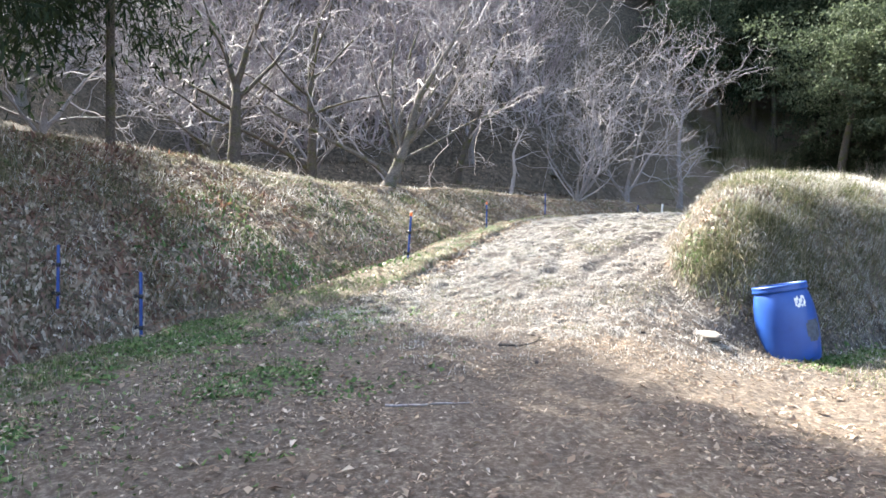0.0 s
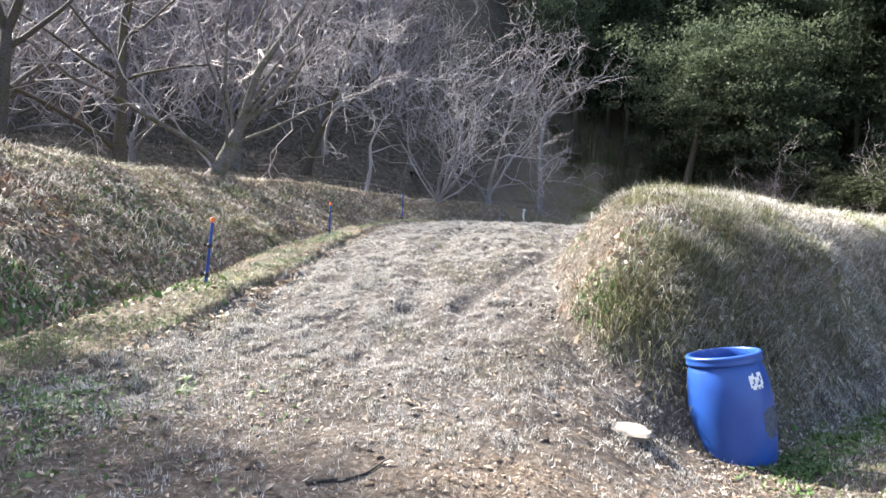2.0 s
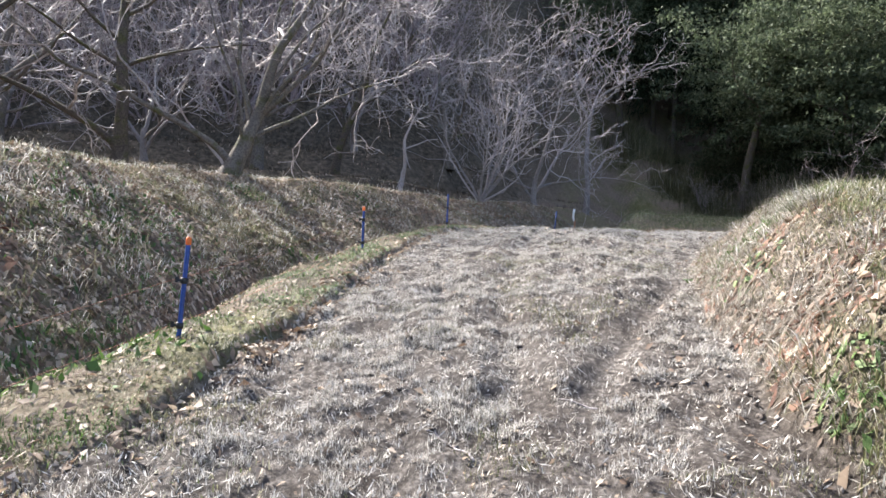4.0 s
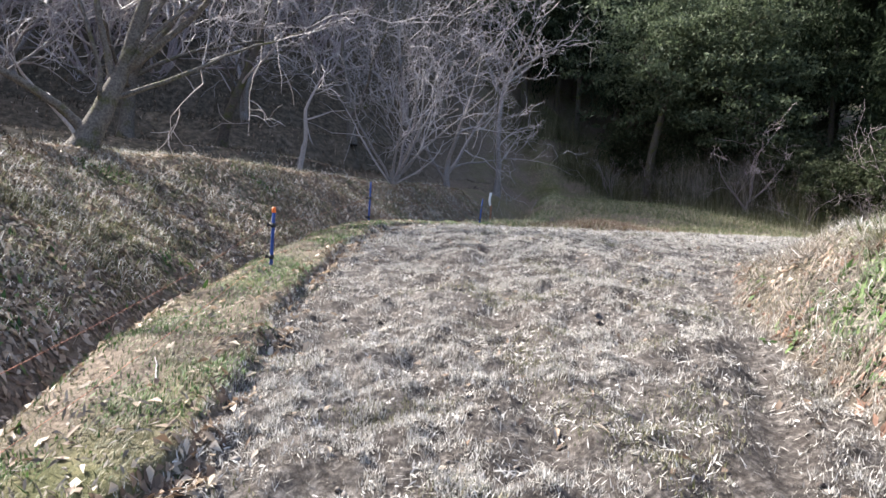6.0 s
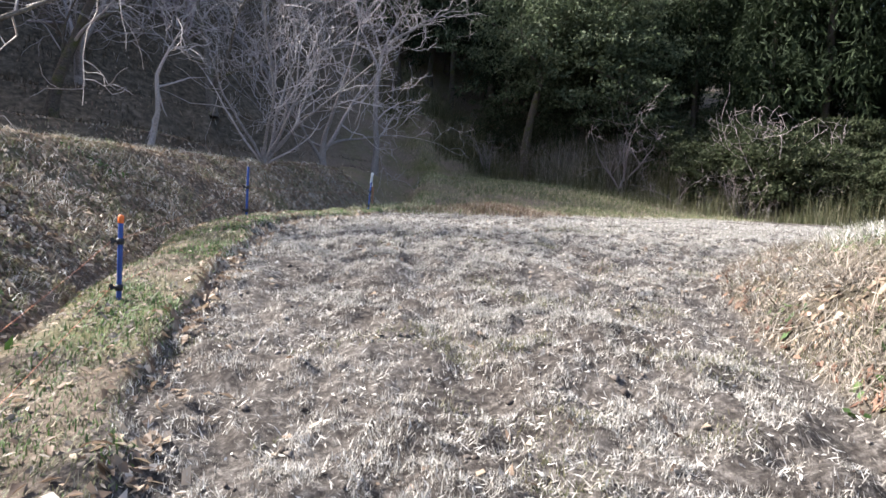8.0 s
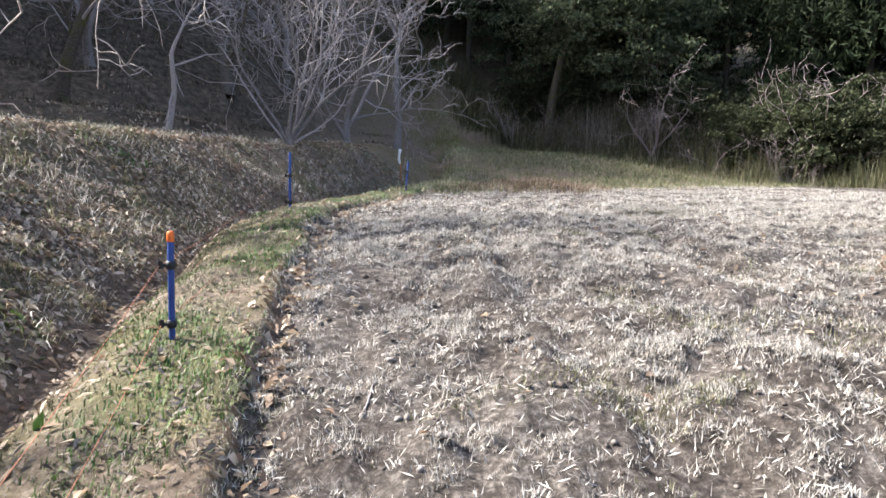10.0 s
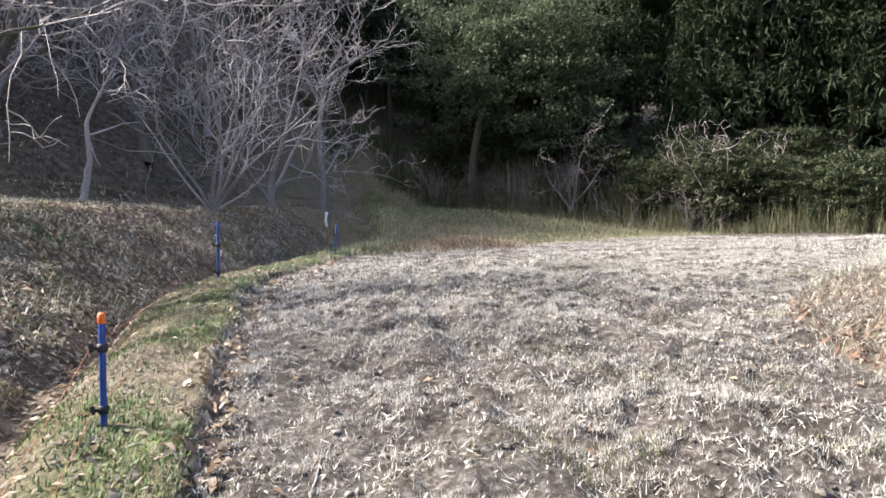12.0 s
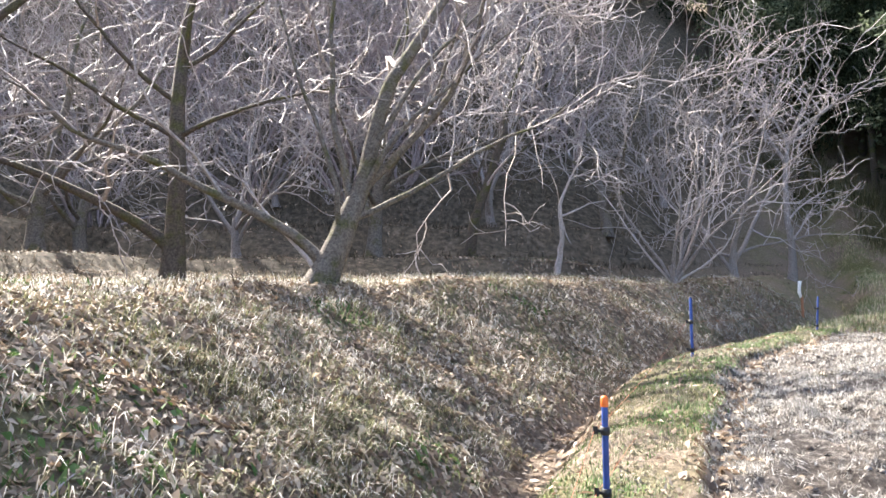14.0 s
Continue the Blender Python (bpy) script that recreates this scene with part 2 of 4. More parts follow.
EARTH = ground_material()
BARK = bark_material("grey_bark", (0.055, 0.046, 0.04), (0.21, 0.185, 0.16), 0.3)
TWIG = bark_material("pale_twig_bark", (0.2, 0.17, 0.165), (0.48, 0.435, 0.42), 0.0, 0.7, 0.3)
STEM = bark_material("pale_stem_bark", (0.075, 0.063, 0.06), (0.3, 0.27, 0.255), 0.0, 0.7, 0.3)
DARK_BARK = bark_material("dark_bark", (0.035, 0.028, 0.022), (0.12, 0.1, 0.085), 0.4)
BRUSH = bark_material("brush_twigs", (0.13, 0.104, 0.104), (0.38, 0.315, 0.315), 0.0, 0.7, 0.3)
# withered growth of terrace and hill, the slope's shade put into its colour
SHADED_GRASS = leafy("withered_bracken", (0.0, (0.03, 0.026, 0.016)), (0.5, (0.075, 0.06, 0.042)), (0.85, (0.14, 0.11, 0.08)), (1.0, (0.26, 0.22, 0.165)), rough=0.75)
RUST = leafy("russet_fern", (0.0, (0.07, 0.032, 0.022)), (0.5, (0.15, 0.08, 0.055)), (1.0, (0.28, 0.17, 0.12)), rough=0.75)
ROOT = leafy("brown_root", (0.0, (0.06, 0.049, 0.04)), (0.5, (0.155, 0.13, 0.105)), (1.0, (0.36, 0.315, 0.265)), rough=0.8)
EVERGREEN = leafy("evergreen_leaf", (0.0, (0.036, 0.048, 0.026)), (0.5, (0.072, 0.092, 0.05)), (0.85, (0.105, 0.13, 0.074)), (1.0, (0.17, 0.19, 0.125)), rough=0.65, through_light=0.4, spec=0.15)
# darker copy of the evergreen leaf, with the wood edge's shade in its colour
SHADED_LEAF = leafy("thicket_leaf", (0.0, (0.02, 0.028, 0.012)), (0.5, (0.04, 0.05, 0.024)), (0.9, (0.062, 0.07, 0.038)), (1.0, (0.11, 0.11, 0.07)), rough=0.7, through_light=0.25, spec=0.12)
# needles darkened: shade over the right-hand wood is put into their colour
SHADED_CEDAR = leafy("cedar_needles", (0.0, (0.01, 0.016, 0.008)), (0.6, (0.018, 0.027, 0.013)), (1.0, (0.03, 0.042, 0.02)), rough=0.8, through_light=0.2, spec=0.1)
REED = leafy("dry_reed", (0.0, (0.04, 0.045, 0.02)), (0.45, (0.07, 0.075, 0.03)), (0.8, (0.11, 0.105, 0.06)), (1.0, (0.25, 0.225, 0.15)))
GRASS = leafy("grass_blade", (0.0, (0.07, 0.095, 0.032)), (0.4, (0.13, 0.15, 0.062)), (0.7, (0.25, 0.24, 0.135)), (1.0, (0.43, 0.4, 0.29)))
TURF = leafy("worn_turf", (0.0, (0.05, 0.06, 0.024)), (0.4, (0.1, 0.105, 0.048)), (0.75, (0.19, 0.175, 0.1)), (1.0, (0.36, 0.32, 0.23)))
STRAW = leafy("straw", (0.0, (0.12, 0.106, 0.09)), (0.5, (0.38, 0.355, 0.318)), (1.0, (0.74, 0.715, 0.665)), rough=0.7)
DEAD_LEAF = leafy("dead_leaf", (0.0, (0.09, 0.06, 0.042)), (0.45, (0.21, 0.145, 0.1)), (0.8, (0.34, 0.265, 0.19)), (1.0, (0.54, 0.46, 0.37)), rough=0.6)
FERN = leafy("bank_greens", (0.0, (0.03, 0.06, 0.016)), (0.6, (0.07, 0.13, 0.03)), (1.0, (0.16, 0.22, 0.08)))
CLOD = leafy("soil_clod", (0.0, (0.05, 0.041, 0.036)), (0.6, (0.13, 0.112, 0.1)), (1.0, (0.27, 0.245, 0.225)), rough=0.95, through_light=0.0, spec=0.1)
BLUE = plain("blue_plastic", (0.016, 0.066, 0.28), 0.38, 0.5, 3, 0.18)
POST_BLUE = plain("blue_post_paint", (0.016, 0.048, 0.2), 0.45, 0.4, 20)
BLACK = plain("black_plastic", (0.015, 0.015, 0.017), 0.5)
ORANGE = plain("orange_cap", (0.75, 0.16, 0.03), 0.5)
WHITE = plain("white_paint", (0.7, 0.7, 0.68), 0.6, 0.3, 30, 0.2)
STAIN = plain("mud_stain", (0.085, 0.095, 0.12), 0.9, 0.1, 30, 0.4)
WIRE = plain("orange_fence_wire", (0.3, 0.1, 0.05), 0.6)
STONE = plain("pale_stone", (0.2, 0.175, 0.15), 0.9, 0.2, 14, 0.3)

# ---- ground: one sheet to the horizon ----
def spaced(a, b, step, far):
    mid = np.arange(a, b + step / 2, step)
    out, gap, v = [], step, 0.0
    while v < far:
        gap = min(gap * 1.09, 25)
        v += gap
        out.append(v)
    out = np.array(out)
    return np.concatenate([a - out[::-1], mid, b + out])


def build_ground():
    xs, ys = spaced(-4.5, 8.0, 0.05, 600), spaced(1.5, 21.0, 0.055, 600)
    gx, gy = np.meshgrid(xs, ys)
    gz = height(gx, gy)
    nx, ny = len(xs), len(ys)
    i = (np.arange(ny - 1)[:, None] * nx + np.arange(nx - 1)[None, :]).ravel()
    me = mesh_of("ground", np.stack([gx, gy, gz], -1).reshape(-1, 3), np.stack([i, i + 1, i + nx + 1, i + nx], -1), EARTH, True)
    s = left_of_edge(gx, gy)
    strip = smooth(-0.9, -0.65, s) * smooth(0.6, 0.1, s)
    bank = bank_share(gx, gy)
    green = np.clip(0.9 * strip + 0.75 * smooth(0.0, 0.3, bank) + 0.6 * smooth(0.6, 2, s) * smooth(6, 3, s) + 0.7 * smooth(21.5, 24.5, gy - 0.14 * gx) * smooth(2.0, 0.5, s) + 0.5 * smooth(3, 4.5, gx) * smooth(9, 6, gy), 0, 1)
    # the last attribute lays painted shade on the hill, brown earth on the scarp
    for name, values in (("tilled", soil_share(gx, gy) * (0.15 + 0.85 * smooth(4.5, 8.5, gy + 0.8 * vnoise(gx, gy, 1.2, 76)))), ("green", green), ("mould", np.maximum(smooth(3.5, 7.5, s + 0.8 * vnoise(gx, gy, 1.5, 84)) * smooth(19, 23, gy - 0.2 * gx), 0.85 * scarp(gx, gy)))):
        me.attributes.new(name, "FLOAT", "POINT").data.foreach_set("value", values.astype(np.float32).ravel())
    return tagged(new("ground", me), "track, banks and hillside of soil, straw and dry grass", "ground", kind="structure")


build_ground()


# ---- tubes and branching ----
class Tubes:
    """Collects tapered tubes along polylines into one set of arrays."""

    def __init__(self):
        self.v, self.f, self.n = [], [], 0

    def add(self, pts, radii, sides=5):
        pts = np.asarray(pts, dtype=float)
        k = len(pts)
        way = np.gradient(pts, axis=0)
        way /= np.linalg.norm(way, axis=1)[:, None] + 1e-9
        a = np.empty_like(pts)
        last = np.cross(way[0], (1.0, 0.0, 0.0) if abs(way[0][0]) < 0.7 else (0.0, 1.0, 0.0))
        for i in range(k):
            last = last - way[i] * np.dot(last, way[i])
            last = last / (np.linalg.norm(last) + 1e-9)
            a[i] = last
        b = np.cross(way, a)
        ang = np.arange(sides) * 2 * math.pi / sides
        ring = pts[:, None] + np.asarray(radii)[:, None, None] * (np.cos(ang)[None, :, None] * a[:, None] + np.sin(ang)[None, :, None] * b[:, None])
        self.v.append(ring.reshape(-1, 3))
        i = np.arange(k - 1)[:, None] * sides
        j = np.arange(sides)[None, :]
        q = (j + 1) % sides
        self.f.append(np.stack([i + j, i + q, i + sides + q, i + sides + j], -1).reshape(-1, 4) + self.n)
        self.n += k * sides

    def mesh(self, name, mat):
        return mesh_of(name, np.concatenate(self.v), np.concatenate(self.f), mat, True)


def unit(v):
    return v / (np.linalg.norm(v) + 1e-9)


def wander(start, way, length, r, steps=6, bend=0.25, lift=0.0, drift=(0, 0, 0)):
    """A crooked line from start: points along it."""
    pts, d, p = [np.array(start, float)], unit(np.array(way, float)), np.array(start, float)
    for _ in range(steps):
        d = unit(d + r.normal(0, bend, 3) + np.array([0, 0, lift]) + np.array(drift))
        p = p + d * length / steps
        pts.append(p)
    return np.array(pts)


def grow(tubes, pts, radius, r, depth, spread=0.9, lift=0.05, density=1.0, shrink=0.62):
    """Side shoots along a branch, and shoots on those."""
    if depth <= 0:
        return
    total = np.linalg.norm(pts[-1] - pts[0])
    count = max(1, int(round(density * (2.5 + 2.4 * min(total, 4)))))
    for _ in range(count):
        u = r.uniform(0.25, 1.0)
        i = min(int(u * (len(pts) - 1)), len(pts) - 2)
        f = u * (len(pts) - 1) - i
        at = pts[i] * (1 - f) + pts[i + 1] * f
        along = unit(pts[i + 1] - pts[i])
        way = unit(along + r.normal(0, spread, 3) * 0.8 + np.array([0, 0, 0.15]))
        length = total * r.uniform(0.28, shrink) + 0.2
        rad = radius * (1 - 0.7 * u) * 0.55
        k = 5 if depth > 1 else 4
        line = wander(at, way, length, r, k, 0.36, lift)
        tubes.add(line, np.linspace(max(rad, 0.011), 0.005, k + 1), 3)
        grow(tubes, line, rad, r, depth - 1, spread, lift, density * 0.75, shrink)


def bare_tree(x, y, limbs, trunk_h, trunk_r, lean=(0, 0), depth=3, seed=1, bark=BARK, twig=TWIG, density=0.6, label="", sink=0.15, lift=0.04):
    """A leafless tree: an Empty at its foot with trunk, limbs and twigs. limbs: (height share, way, length, radius and, where it curves, the drift)."""
    r = np.random.default_rng(seed)
    root = new("bare_tree")
    root.location = (x, y, on_ground(x, y))
    tagged(root, label or "leafless grey orchard tree with pale crooked twigs", "tree", "orchard trees")
    tr = Tubes()
    pts = wander((0, 0, -sink), (lean[0], lean[1], 1), trunk_h + sink, r, 7, 0.08)
    rad = np.linspace(trunk_r, trunk_r * 0.6, 8)
    rad[0] *= 1.5
    rad[1] *= 1.12
    tr.add(pts, rad, 9)
    part("trunk", tr.mesh("trunk", bark), root)
    tw = Tubes()
    for share, way, length, lr, *drift in limbs:
        at = pts[int(round(share * 7))]
        k = max(6, int(length * 3))
        line = wander(at, way, length, r, k, 0.1 if lr > 0.045 else 0.14, lift * 0.3, drift[0] if drift else (0, 0, 0))
        lt = Tubes()
        lt.add(line, np.linspace(lr, max(lr * 0.18, 0.008), k + 1), 6)
        part("limb", lt.mesh("limb", bark if lr > 0.045 else twig), root)
        grow(tw, line, lr, r, depth if lr > 0.046 else depth - 2, 0.85, lift, density)
    if tw.v:
        tagged(part("twig_crown", tw.mesh("twig_crown", twig), root), kind="stuff")
    return root


# ---- orchard trees on the left bank ----
def orchard():
    up = "leafless orchard tree with a dark straight trunk and pale twigs"
    bare_tree(-4.3, 21.7, [(0.1, (-0.6, -0.1, 1.0), 5.2, 0.1, (-0.02, 0, -0.03)), (1.0, (0.05, 0.1, 1), 3.2, 0.09), (0.55, (-0.85, -0.2, 0.55), 3.6, 0.05), (0.62, (0.85, -0.2, 0.4), 3.2, 0.048), (0.75, (-0.7, 0.3, 0.6), 3.2, 0.05), (0.8, (0.7, 0.4, 0.6), 3, 0.05), (0.9, (0.4, -0.4, 0.9), 3.0, 0.05)], 4.4, 0.165, (0.03, 0), 3, 11, DARK_BARK, density=0.5, label="leafless tree forked at its foot, with dark bark")
    bare_tree(-1.78, 20.6, [(0.3, (-0.85, 0, 0.95), 5.4, 0.09, (0, 0, -0.02)), (1.0, (0.46, 0.05, 1.0), 5.2, 0.14), (0.8, (0.1, -0.15, 1), 4.8, 0.055), (0.9, (0.2, 0.2, 1), 4.6, 0.07), (0.75, (0.97, 0.1, 0.28), 4.8, 0.047, (0, 0, -0.02)), (1.0, (0.65, 0.3, 0.95), 4.4, 0.075, (0.03, 0, -0.03)), (0.9, (-0.3, 0.3, 1), 4.4, 0.07), (0.6, (-0.12, -0.3, 1), 4.2, 0.05), (1.0, (0.6, -0.3, 0.8), 3.6, 0.055), (0.1, (-0.28, 0, 1), 2.6, 0.04, (0.05, 0, 0))], 1.45, 0.235, (0.36, 0), 3, 12, label="spreading many-limbed leafless tree with mossy grey bark")
    bare_tree(0.58, 31.5, [(1.0, (0.05, 0, 1), 4.6, 0.09), (0.35, (0.35, -0.1, 1.0), 3.4, 0.06), (0.7, (0.9, 0.2, 0.4), 4.2, 0.05), (0.8, (-0.8, 0.1, 0.5), 4.0, 0.05), (0.6, (0.5, -0.6, 0.6), 3.6, 0.045), (0.9, (0.6, 0.4, 0.8), 3.8, 0.05)], 4.0, 0.17, (0.03, 0), 3, 13, DARK_BARK, density=0.5, label=up)
    bare_tree(5.6, 27.9, [(0.1, (-0.6, 0.1, 1), 4.2, 0.046), (0.2, (-0.15, -0.2, 1), 4.4, 0.05), (0.2, (0.2, 0.1, 1), 4.8, 0.055), (0.3, (0.4, 0, 0.9), 5.0, 0.055), (0.3, (0.6, -0.1, 0.95), 5.0, 0.05), (0.4, (0.72, 0.15, 0.8), 4.0, 0.047), (0.3, (0.5, -0.4, 0.9), 4.4, 0.047), (0.4, (0.4, 0.4, 0.9), 4.6, 0.05), (0.3, (0.85, 0.1, 0.5), 2.2, 0.035), (0.2, (-0.8, 0.3, 0.6), 3.0, 0.035), (0.4, (0.4, -0.3, 1.0), 4.8, 0.047)], 0.5, 0.1, (0.05, 0), 3, 14, STEM, TWIG, 0.42, label="leafless many-stemmed tree fanning out from its foot")
    bare_tree(13.0, 37.0, [(0.4, (0.9, 0, 0.75), 2.2, 0.045), (0.26, (0.75, 0.1, 0.9), 2.0, 0.04), (1.0, (0.6, 0, 0.9), 4.2, 0.09), (0.9, (-0.35, 0, 1), 4.6, 0.08), (0.95, (0.9, 0.1, 0.6), 3.6, 0.06), (1.0, (-0.6, -0.2, 0.9), 4.2, 0.06), (1.0, (0.1, -0.4, 1), 4.0, 0.06)], 5.4, 0.14, (0.17, 0), 3, 15, STEM, TWIG, 0.6, "slender pale leaning tree at the end of the track")
    bare_tree(-5.4, 17.4, [(1.0, (0.3, 0.1, 1), 3.6, 0.1), (0.7, (-0.9, 0.1, 0.5), 3.2, 0.06), (0.8, (0.8, 0.2, 0.6), 3.2, 0.07), (0.95, (-0.5, 0.2, 1), 3.4, 0.08)], 2.7, 0.19, (-0.1, 0.05), 3, 16, DARK_BARK, TWIG, 0.5, "mossy crooked leafless tree on the crest of the bank")
    bare_tree(2.87, 29.5, [(0.6, (-0.5, 0, -0.6), 0.9, 0.03), (0.8, (0.3, 0, -0.8), 0.8, 0.03), (1.0, (0.4, 0, 0.9), 1.6, 0.05), (0.9, (0.7, 0, 0.4), 1.4, 0.03)], 2.0, 0.085, (0.2, 0), 1, 17, TWIG, label="small broken tree, stripped white, with hanging twigs")
    first = bare_tree(-8.6, 25.0, [(0.4, (-0.8, 0, 0.7), 4.2, 0.08), (0.8, (0.7, 0.2, 0.8), 4.4, 0.09), (1.0, (0, 0, 1), 4.2, 0.1), (0.7, (0.8, -0.4, 0.4), 4.2, 0.06), (0.6, (-0.7, -0.4, 0.5), 4, 0.06), (0.9, (0.2, 0.8, 0.7), 3.8, 0.06)], 1.8, 0.2, (0.1, 0), 3, 18)
    second = bare_tree(8.8, 32.0, [(0.3, (-0.6, 0, 0.9), 4.6, 0.07), (0.5, (0.6, 0.2, 0.9), 4.8, 0.08), (0.8, (0.1, -0.2, 1), 4.6, 0.08), (0.7, (0.9, 0.2, 0.4), 4.0, 0.05), (0.7, (-0.9, 0.1, 0.4), 4.0, 0.05)], 1.2, 0.15, (0, 0), 3, 19, STEM, density=0.66)
    r = random.Random(4)
    for i, (x, y) in enumerate(((-12.5, 21), (-10.5, 30), (-5.5, 28.5), (-2.2, 31), (1.5, 34.5), (5.8, 36), (-6.5, 36), (0.2, 40), (9.5, 41), (4.5, 43), (-14, 36), (12.5, 44), (-11, 42), (-17, 27), (-4, 45))):
        k = r.uniform(0.9, 1.3)
        m = Matrix.Translation((x, y, on_ground(x, y))) @ Matrix.Rotation(r.uniform(0, 6.28), 4, "Z") @ Matrix.Scale(k, 4)
        ob = copy_thing(first if i % 2 else second, m)
        ob.scale = (k, k, k)


orchard()


# ---- brush on the hillside ----
def shrub(seed):
    r = np.random.default_rng(seed)
    root = new("bare_shrub")
    tagged(root, "leafless purple-brown brushwood on the hillside", "shrub", "brush on the hillside")
    st, tw = Tubes(), Tubes()
    for _ in range(9):
        a = r.uniform(0, 6.28)
        line = wander((0.25 * math.cos(a), 0.25 * math.sin(a), -0.2), (0.6 * math.cos(a), 0.6 * math.sin(a), r.uniform(0.7, 1.4)), r.uniform(2.5, 5), r, 7, 0.2, 0.05)
        st.add(line, np.linspace(0.045, 0.016, 8), 4)
        grow(tw, line, 0.045, r, 2, 0.8, 0.05, 0.6)
    part("brushwood", st.mesh("brushwood", BRUSH), root)["kind"] = "stuff"
    part("twig_crown", tw.mesh("twig_crown", BRUSH), root)["kind"] = "stuff"
    return root


def hillside():
    r = random.Random(9)
    bases = [shrub(s) for s in (31, 32, 33)]
    spots = []
    while len(spots) < 250:
        x, y = r.uniform(-45, 26), r.uniform(26, 85)
        if into_wood(x, y) > (-14 if y < 62 else -6) or y < 37 + 0.35 * x or y < 24 - 0.6 * (x + 8):
            continue
        spots.append((x, y))
    for i, (x, y) in enumerate(spots):
        k = r.uniform(0.8, 1.5) * (1 + max(0, y - 45) * 0.012)
        turn = Matrix.Rotation(r.uniform(0, 6.28), 4, "Z")
        m = Matrix.Translation((x, y, on_ground(x, y))) @ turn
        ob = bases[i] if i < 3 else copy_thing(bases[i % 3], m)
        ob.matrix_basis = m @ Matrix.Scale(k, 4)


hillside()


# ---- evergreens ----
def leaf_cloud(centres, radii, per, size, r, droop=0.0, narrow=0.45, flat=0.42):
    """Small leaf faces in clumps round the centres."""
    n = len(centres) * per
    c = np.repeat(centres, per, axis=0) + r.normal(0, 1, (n, 3)) * np.repeat(radii, per)[:, None] * np.array([0.6, 0.6, flat])
    way = r.normal(0, 1, (n, 3))
    way[:, 2] -= droop
    way /= np.linalg.norm(way, axis=1)[:, None]
    side = np.cross(way, r.normal(0, 1, (n, 3)))
    side /= np.linalg.norm(side, axis=1)[:, None] + 1e-9
    s = size * r.uniform(0.6, 1.35, (n, 1))
    v = np.stack([c, c + way * s * 0.5 + side * s * narrow * 0.5, c + way * s, c + way * s * 0.5 - side * s * narrow * 0.5], 1)
    return v.reshape(-1, 3), np.arange(n * 4).reshape(n, 4)


def broadleaf(name, seed, tall, spread, clear, leaf=0.23, clumps=240, per=85, mat=EVERGREEN, label="dense dark evergreen tree at the edge of the wood", category="tree", group="evergreens of the wood"):
    r = np.random.default_rng(seed)
    root = new(name)
    tagged(root, label, category, group)
    t = Tubes()
    pts = wander((0, 0, -0.3), (0, 0, 1), tall * 0.8, r, 8, 0.07)
    t.add(pts, np.linspace(0.02 * tall + 0.02, 0.03, 9), 8)
    part("trunk", t.mesh("trunk", DARK_BARK), root)
    tips = []
    for i in range(9):
        a = i * 2.4 + r.uniform(-0.4, 0.4)
        h = clear + (tall * 0.8 - clear) * (i + 0.5) / 9
        at = np.array([np.interp(h, pts[:, 2], pts[:, 0]), np.interp(h, pts[:, 2], pts[:, 1]), h])
        reach = spread * r.uniform(0.6, 0.95) * (1 - 0.5 * i / 9)
        line = wander(at, (math.cos(a), math.sin(a), 0.35), reach, r, 6, 0.15, 0.05)
        lt = Tubes()
        lt.add(line, np.linspace(0.008 * tall, 0.012, 7), 5)
        part("limb", lt.mesh("limb", DARK_BARK), root)
        tips.append(line)
    lines = np.concatenate(tips)
    mids = lines[r.integers(0, len(lines), clumps)] + r.normal(0, 1, (clumps, 3)) * np.array([spread * 0.26, spread * 0.26, (tall - clear) * 0.13])
    mids[:, 2] = np.maximum(mids[:, 2], clear * 0.8)
    v, f = leaf_cloud(mids, r.uniform(0.35, 0.85, clumps) * spread / 4.0, per, leaf, r, 0.5, 0.4, 0.2)
    part("crown", mesh_of("crown", v, f, mat), root)["kind"] = "stuff"
    return root


def cedar(name, seed, tall, spread, clear, clumps=300, needle=0.4):
    r = np.random.default_rng(seed)
    root = new(name)
    tagged(root, "tall dark conifer with drooping sprays of needles", "tree", "conifers of the wood")
    t = Tubes()
    t.add([(0, 0, -0.3), (0.05, 0, tall * 0.5), (0, 0.05, tall)], [0.0105 * tall, 0.008 * tall, 0.02], 8)
    part("trunk", t.mesh("trunk", DARK_BARK), root)
    mids, rad = [], []
    for _ in range(clumps):
        u = r.uniform(0, 1) ** 0.8
        a = r.uniform(0, 6.28)
        q = spread * (1 - u) ** 0.8 * math.sqrt(r.uniform(0.1, 1)) + 0.1
        mids.append((q * math.cos(a), q * math.sin(a), clear + u * (tall - clear) - 0.25 * q))
        rad.append(0.3 + 0.35 * (1 - u))
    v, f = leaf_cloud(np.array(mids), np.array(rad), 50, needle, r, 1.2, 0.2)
    part("crown", mesh_of("crown", v, f, SHADED_CEDAR), root)["kind"] = "stuff"
    return root


def place(base, x, y, k, turn, first):
    m = Matrix.Translation((x, y, on_ground(x, y))) @ Matrix.Rotation(turn, 4, "Z")
    ob = base if first else copy_thing(base, m)
    ob.matrix_basis = m @ Matrix.Scale(k, 4)


